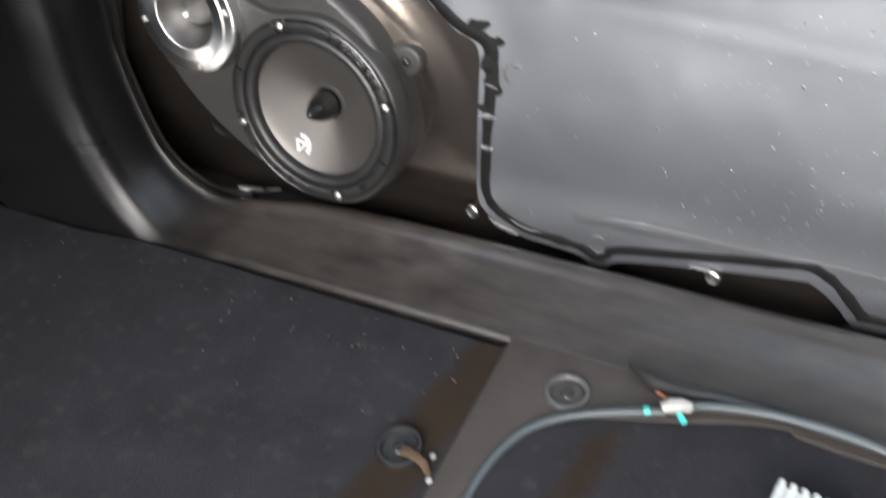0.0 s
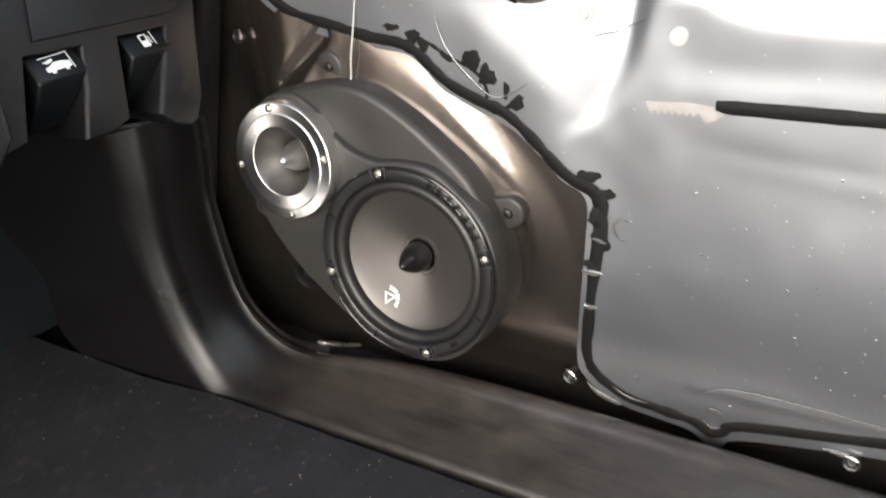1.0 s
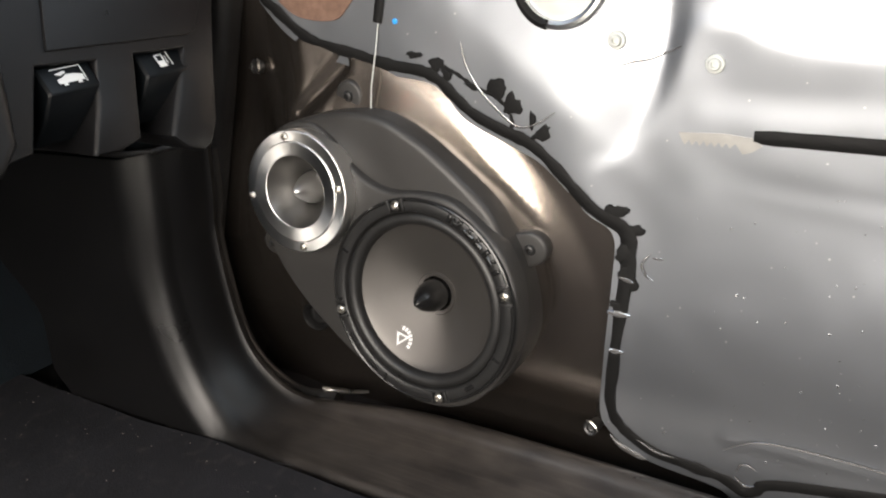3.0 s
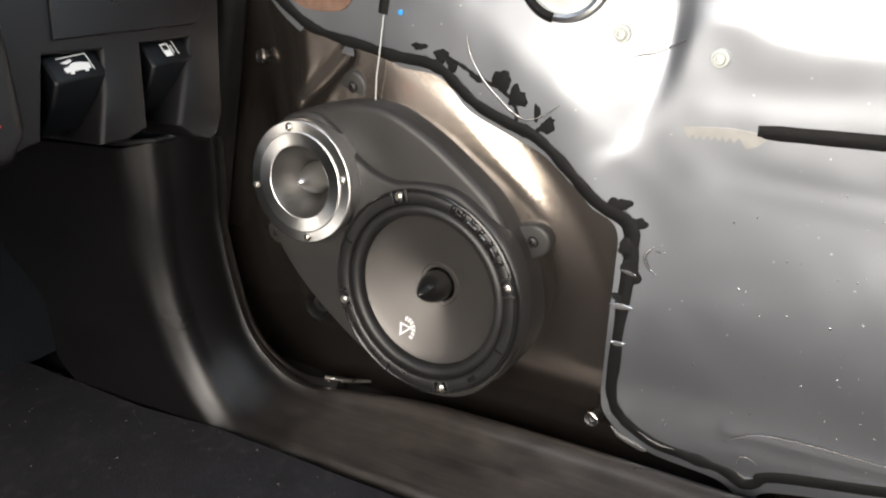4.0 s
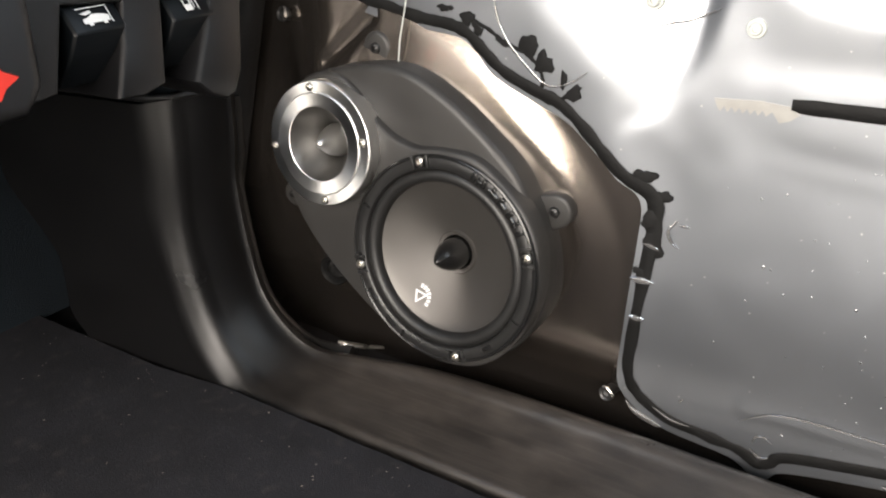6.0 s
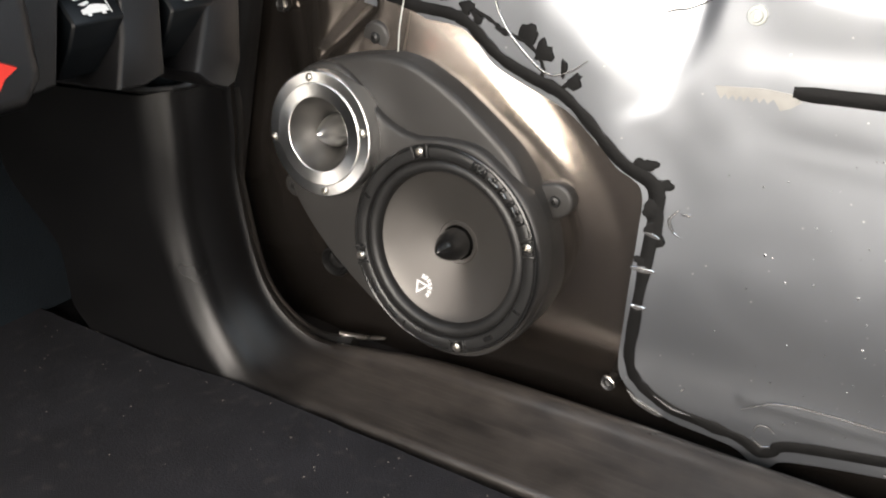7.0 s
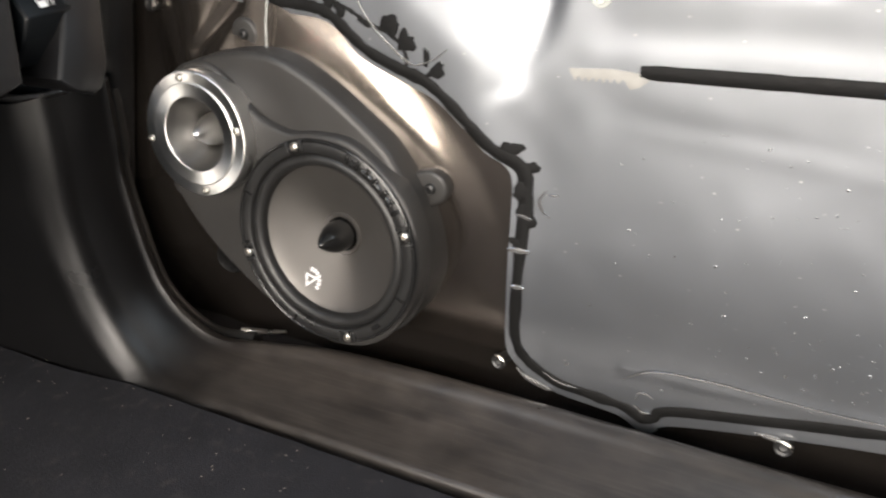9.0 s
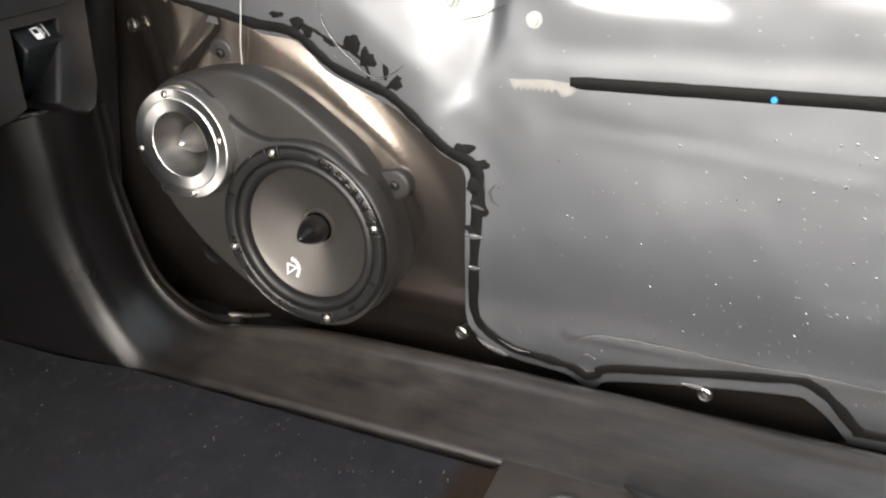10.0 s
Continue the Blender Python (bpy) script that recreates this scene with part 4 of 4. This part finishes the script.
# film creases, in a paler metal than the film that paints in their gleam
for pts, r in (([(-0.294, 0.198), (-0.286, 0.197), (-0.277, 0.1965)], 0.0028), ([(-0.292, 0.167), (-0.287, 0.166), (-0.281, 0.166)], 0.0022), ([(-0.288, 0.226), (-0.281, 0.224), (-0.275, 0.222)], 0.0018), ([(-0.291, 0.088), (-0.283, 0.079), (-0.268, 0.072), (-0.262, 0.071)], 0.0026),
               ([(-0.270, 0.088), (-0.255, 0.081), (-0.240, 0.080)], 0.0010), ([(-0.195, 0.078), (-0.188, 0.072), (-0.181, 0.074)], 0.0011), ([(-0.107, 0.082), (-0.092, 0.081), (-0.081, 0.077)], 0.0026),
               ([(-0.205, 0.100), (-0.192, 0.110), (-0.177, 0.1165), (-0.140, 0.119), (-0.066, 0.117), (0.0, 0.119), (0.06, 0.116)], 0.0008), ([(-0.194, 0.083), (-0.192, 0.090), (-0.186, 0.092), (-0.180, 0.088)], 0.0007), ([(-0.250, 0.1), (-0.247, 0.104)], 0.0008),
               ([(-0.265, 0.246), (-0.271, 0.238), (-0.268, 0.230), (-0.262, 0.226)], 0.0012), ([(-0.264, 0.243), (-0.256, 0.243)], 0.0010),
               ([(-0.412, 0.389), (-0.408, 0.373), (-0.399, 0.358), (-0.385, 0.344), (-0.367, 0.331), (-0.351, 0.334), (-0.337, 0.343)], 0.0011), ([(-0.297, 0.375), (-0.285, 0.379), (-0.274, 0.381), (-0.255, 0.389)], 0.0013)):
    line = spline([(*p, 0) for p in pts], 5)
    co = [Vector((p.x, film_y(p.x, p.y) - 0.0014, p.y)) for p in line]
    part("crease", tube(co, lambda f, r=r: r * (0.25 + 0.75 * math.sin(math.pi * min(1, max(0, f)))), 8, 0.6), M_CREASE_GLEAM, film, "shiny crease in the film")


def torn_edge():
    """A pale saw-toothed scrap of film at the end of the strip."""
    pts = [(-0.252, 0.3335)]
    k = 7
    for i in range(k):
        x = -0.250 + 0.034 * i / k
        pts += [(x, 0.329), (x + 0.0024, 0.3255)]
    pts += [(-0.215, 0.329), (-0.210, 0.3225), (-0.204, 0.3245), (-0.198, 0.329), (-0.205, 0.3335), (-0.222, 0.335)]
    return slab(pts, lambda u, v, h: (u, film_y(u, v) + h, v), 0.0004, -0.0009)


single("torn_tape", torn_edge(), M_TAPE, "pale torn tape scrap at the end of the sealant strip", "tape scrap")


def trim_clip(u, v, y, turn, label):
    ob = thing("trim_clip", axis_pose((u, y, v), (0, -1, 0.25)) @ pose(0, 0, 0, 0, 0, turn) @ Matrix.Scale(0.68, 4), label, "clip", group="trim clips")
    part("cup", lathe([(0.0070, -0.036), (0.0072, -0.004), (0.0095, -0.003), (0.0095, 0.000), (0.0080, 0.0016), (0.0055, 0.0004), (0.0045, -0.002), (0.0, -0.003)], 28), M_FRAME, ob)
    # zinc strip added for the glint on the clips and the grommet's bright crescent
    part("glint_crescent", tube([(-0.008, 0.0055, 0.0015), (-0.002, 0.0072, 0.0022), (0.005, 0.0055, 0.0022), (0.009, 0.001, 0.0012)], lambda f: 0.0007 + 0.0014 * math.sin(math.pi * min(1, max(0, f))), 8), M_SCREW, ob)


trim_clip(-0.309, 0.085, 0.5705, -20, "black trim clip with a glint strip in the door's lower corner")
trim_clip(-0.086, 0.077, 0.5665, -10, "black trim clip with a glint strip under the film edge")
trim_clip(-0.621, 0.362, 0.570, -70, "bright grommet beside the film's upper edge")
single("seal_end", tube(spline([(-0.580, 0.556, 0.056), (-0.572, 0.561, 0.053), (-0.552, 0.562, 0.056), (-0.528, 0.561, 0.063)], 6), lambda f: 0.0014 + 0.0012 * math.sin(math.pi * min(1, max(0, f))), 8), M_SCREW, "shiny bent strip end below the pod", "strip end")

# cover and hole in the shadow under the pod
nook = thing("door_plug", axis_pose((-0.585, 0.566, 0.128), (0.1, -1, 0.0)), "round black plug in the door under the pod", "plug")
part("ring", lathe([(0.0140, -0.006), (0.0150, 0.001), (0.0135, 0.0026), (0.0115, 0.001), (0.0105, -0.003)], 32), M_BUTYL, nook)
part("cap", lathe([(0.0105, -0.003), (0.006, -0.001), (0.0, -0.0005)], 24), M_PLUG, nook)

# ---- things on the floor ----


def floor_ring(x, y, label, mat, tilt):
    ob = thing("floor_ring", Matrix.Translation((x, y, 0.0452)) @ pose(0, 0, 0, tilt, 0, 0), label, "grommet", group="floor rings")
    part("collar", lathe([(0.0185, -0.001), (0.0185, 0.002), (0.0172, 0.0045), (0.0150, 0.0045), (0.0136, 0.002), (0.0130, -0.001)], 40), mat, ob)
    part("socket", lathe([(0.0134, 0.0012), (0.006, 0.0006), (0.0045, 0.0022), (0.0, 0.0024)], 24), M_FRAME, ob)
    return ob


M_GREY = material("worn_grey_plastic", (0.055, 0.055, 0.055), 0.45, bump=0.2, vary=0.3, scale=90)
floor_ring(-0.164, 0.428, "grey plastic grommet ring on the floor", M_GREY, 0)
tie = floor_ring(-0.262, 0.331, "dark anchor ring with a bent metal tab", M_FRAME, 6)
part("metal_tab", tube([(0.004, -0.002, 0.0035), (0.014, -0.004, 0.0055), (0.024, -0.007, 0.0050), (0.031, -0.013, 0.0015)], lambda f: 0.0050 - 0.0026 * f, 8, 0.3, Vector((0, 0, 1))), M_BROWN, tie, "brown rusted metal tab")
for u, v in ((0.027, 0.002), (0.033, -0.017)):
    bm = bmesh.new()
    screw_head(bm, 0.0026, pose(u, v, 0.001))
    part("screw", bm, M_SCREW, tie)

wire = thing("cable", pose(0, 0, 0), "blue-grey cable with a taped joint lying by the sill", "cable")
part("front_length", tube(spline([(-0.200, 0.250, 0.0465), (-0.197, 0.300, 0.0465), (-0.196, 0.330, 0.0465), (-0.190, 0.360, 0.0465), (-0.178, 0.384, 0.0475), (-0.157, 0.403, 0.049), (-0.127, 0.417, 0.0525), (-0.088, 0.430, 0.0565)], 8), 0.0034, 12), M_CABLE, wire)
part("rear_length", tube(spline([(-0.080, 0.437, 0.0565), (-0.062, 0.447, 0.056), (-0.030, 0.455, 0.056), (0.000, 0.458, 0.056), (0.046, 0.457, 0.055), (0.12, 0.445, 0.053), (0.3, 0.43, 0.048)], 8), 0.0036, 12), M_CABLE, wire)
part("wire_end", tube(spline([(-0.127, 0.470, 0.052), (-0.115, 0.463, 0.053), (-0.100, 0.457, 0.054), (-0.080, 0.456, 0.053), (-0.05, 0.462, 0.051), (0.0, 0.463, 0.0505), (0.07, 0.459, 0.0500)], 6), lambda f: 0.0018 + 0.0030 * min(1, f * 4), 8), M_RUBBER, wire, "black insulated wire end")
joint = part("joint", tube([(-0.091, 0.431, 0.0585), (-0.086, 0.434, 0.060), (-0.078, 0.438, 0.060), (-0.072, 0.440, 0.058)], lambda f: 0.0042 + 0.0016 * math.sin(math.pi * min(1, max(0, f))), 14), M_TAPE, wire, "white taped cable joint")
part("teal_tape", tube([(-0.079, 0.433, 0.0562), (-0.076, 0.430, 0.055), (-0.073, 0.428, 0.053)], 0.0030, 8, 0.6), M_TEAL, wire, "teal tape end")
part("teal_tape", tube([(-0.103, 0.4255, 0.0555), (-0.099, 0.427, 0.056)], 0.0038, 10), M_TEAL, wire, "teal tape band")
part("copper_end", tube([(-0.099, 0.446, 0.057), (-0.091, 0.442, 0.058)], 0.0015, 8), M_COPPER, wire, "bare copper wire end")

ribs = thing("ribbed_connector", Matrix.Translation((-0.004, 0.392, 0.045)) @ pose(0, 0, 0, 0, 0, -8), "white ribbed plastic connector on the floor", "connector")
part("body", box(0.0, 0.075, -0.06, 0.0, 0.0, 0.022, 0.002), M_CLEAR, ribs)
for i in range(10):
    part("rib", box(0.001 + 0.0075 * i, 0.0052 + 0.0075 * i, -0.061, 0.0015, 0.0205, 0.0255, 0.0008), M_CLEAR, ribs)


def crumbs():
    """Loose grit and lint on the carpet by the kick panel."""
    rnd = random.Random(11)
    bm = bmesh.new()
    for _ in range(90):
        x, y = rnd.uniform(-0.86, -0.25), 0.450 - abs(rnd.gauss(0, 0.05))
        r = rnd.uniform(0.0002, 0.0005)
        bmesh.ops.create_icosphere(bm, subdivisions=1, radius=r, matrix=Matrix.Translation((x, y, 0.0451 + 0.0026 * smoothstep(0.305, 0.421, y))) @ pose(0, 0, 0, 0, 0, rnd.uniform(0, 180)) @ Matrix.Diagonal((rnd.uniform(1, 2.6), 1, 0.7, 1)))
    return bm


single("grit", crumbs(), M_LINT, "pale crumbs of grit on the carpet", "grit", kind="stuff")


def droplets():
    """Small clear drops stuck on the film, denser towards the rear and the lower part."""
    bm = bmesh.new()
    for i in range(850):
        x = -0.25 + 0.50 * random.random() ** 0.75
        z = 0.095 + 0.215 * random.random() ** 1.1
        if random.random() > 0.30 + 0.7 * smoothstep(-0.16, 0.02, x):
            continue
        r = random.choice((0.0003, 0.0003, 0.0004, 0.0005, 0.0006, 0.0010))
        tall = random.uniform(0.9, 1.6)
        y = film_y(x, z)
        ring = [[bm.verts.new((x + r * k * math.cos(a), y - h * r, z + tall * r * k * math.sin(a))) for a in np.linspace(0, 2 * math.pi, 7, endpoint=False)] for k, h in ((1.0, 0.0), (0.75, 0.18))]
        for j in range(7):
            bm.faces.new((ring[0][j], ring[0][(j + 1) % 7], ring[1][(j + 1) % 7], ring[1][j]))
        bm.faces.new(ring[1])
    return bm


single("droplets", droplets(), M_DROP, "tiny clear dried drops scattered over the plastic film", "drops", kind="stuff")
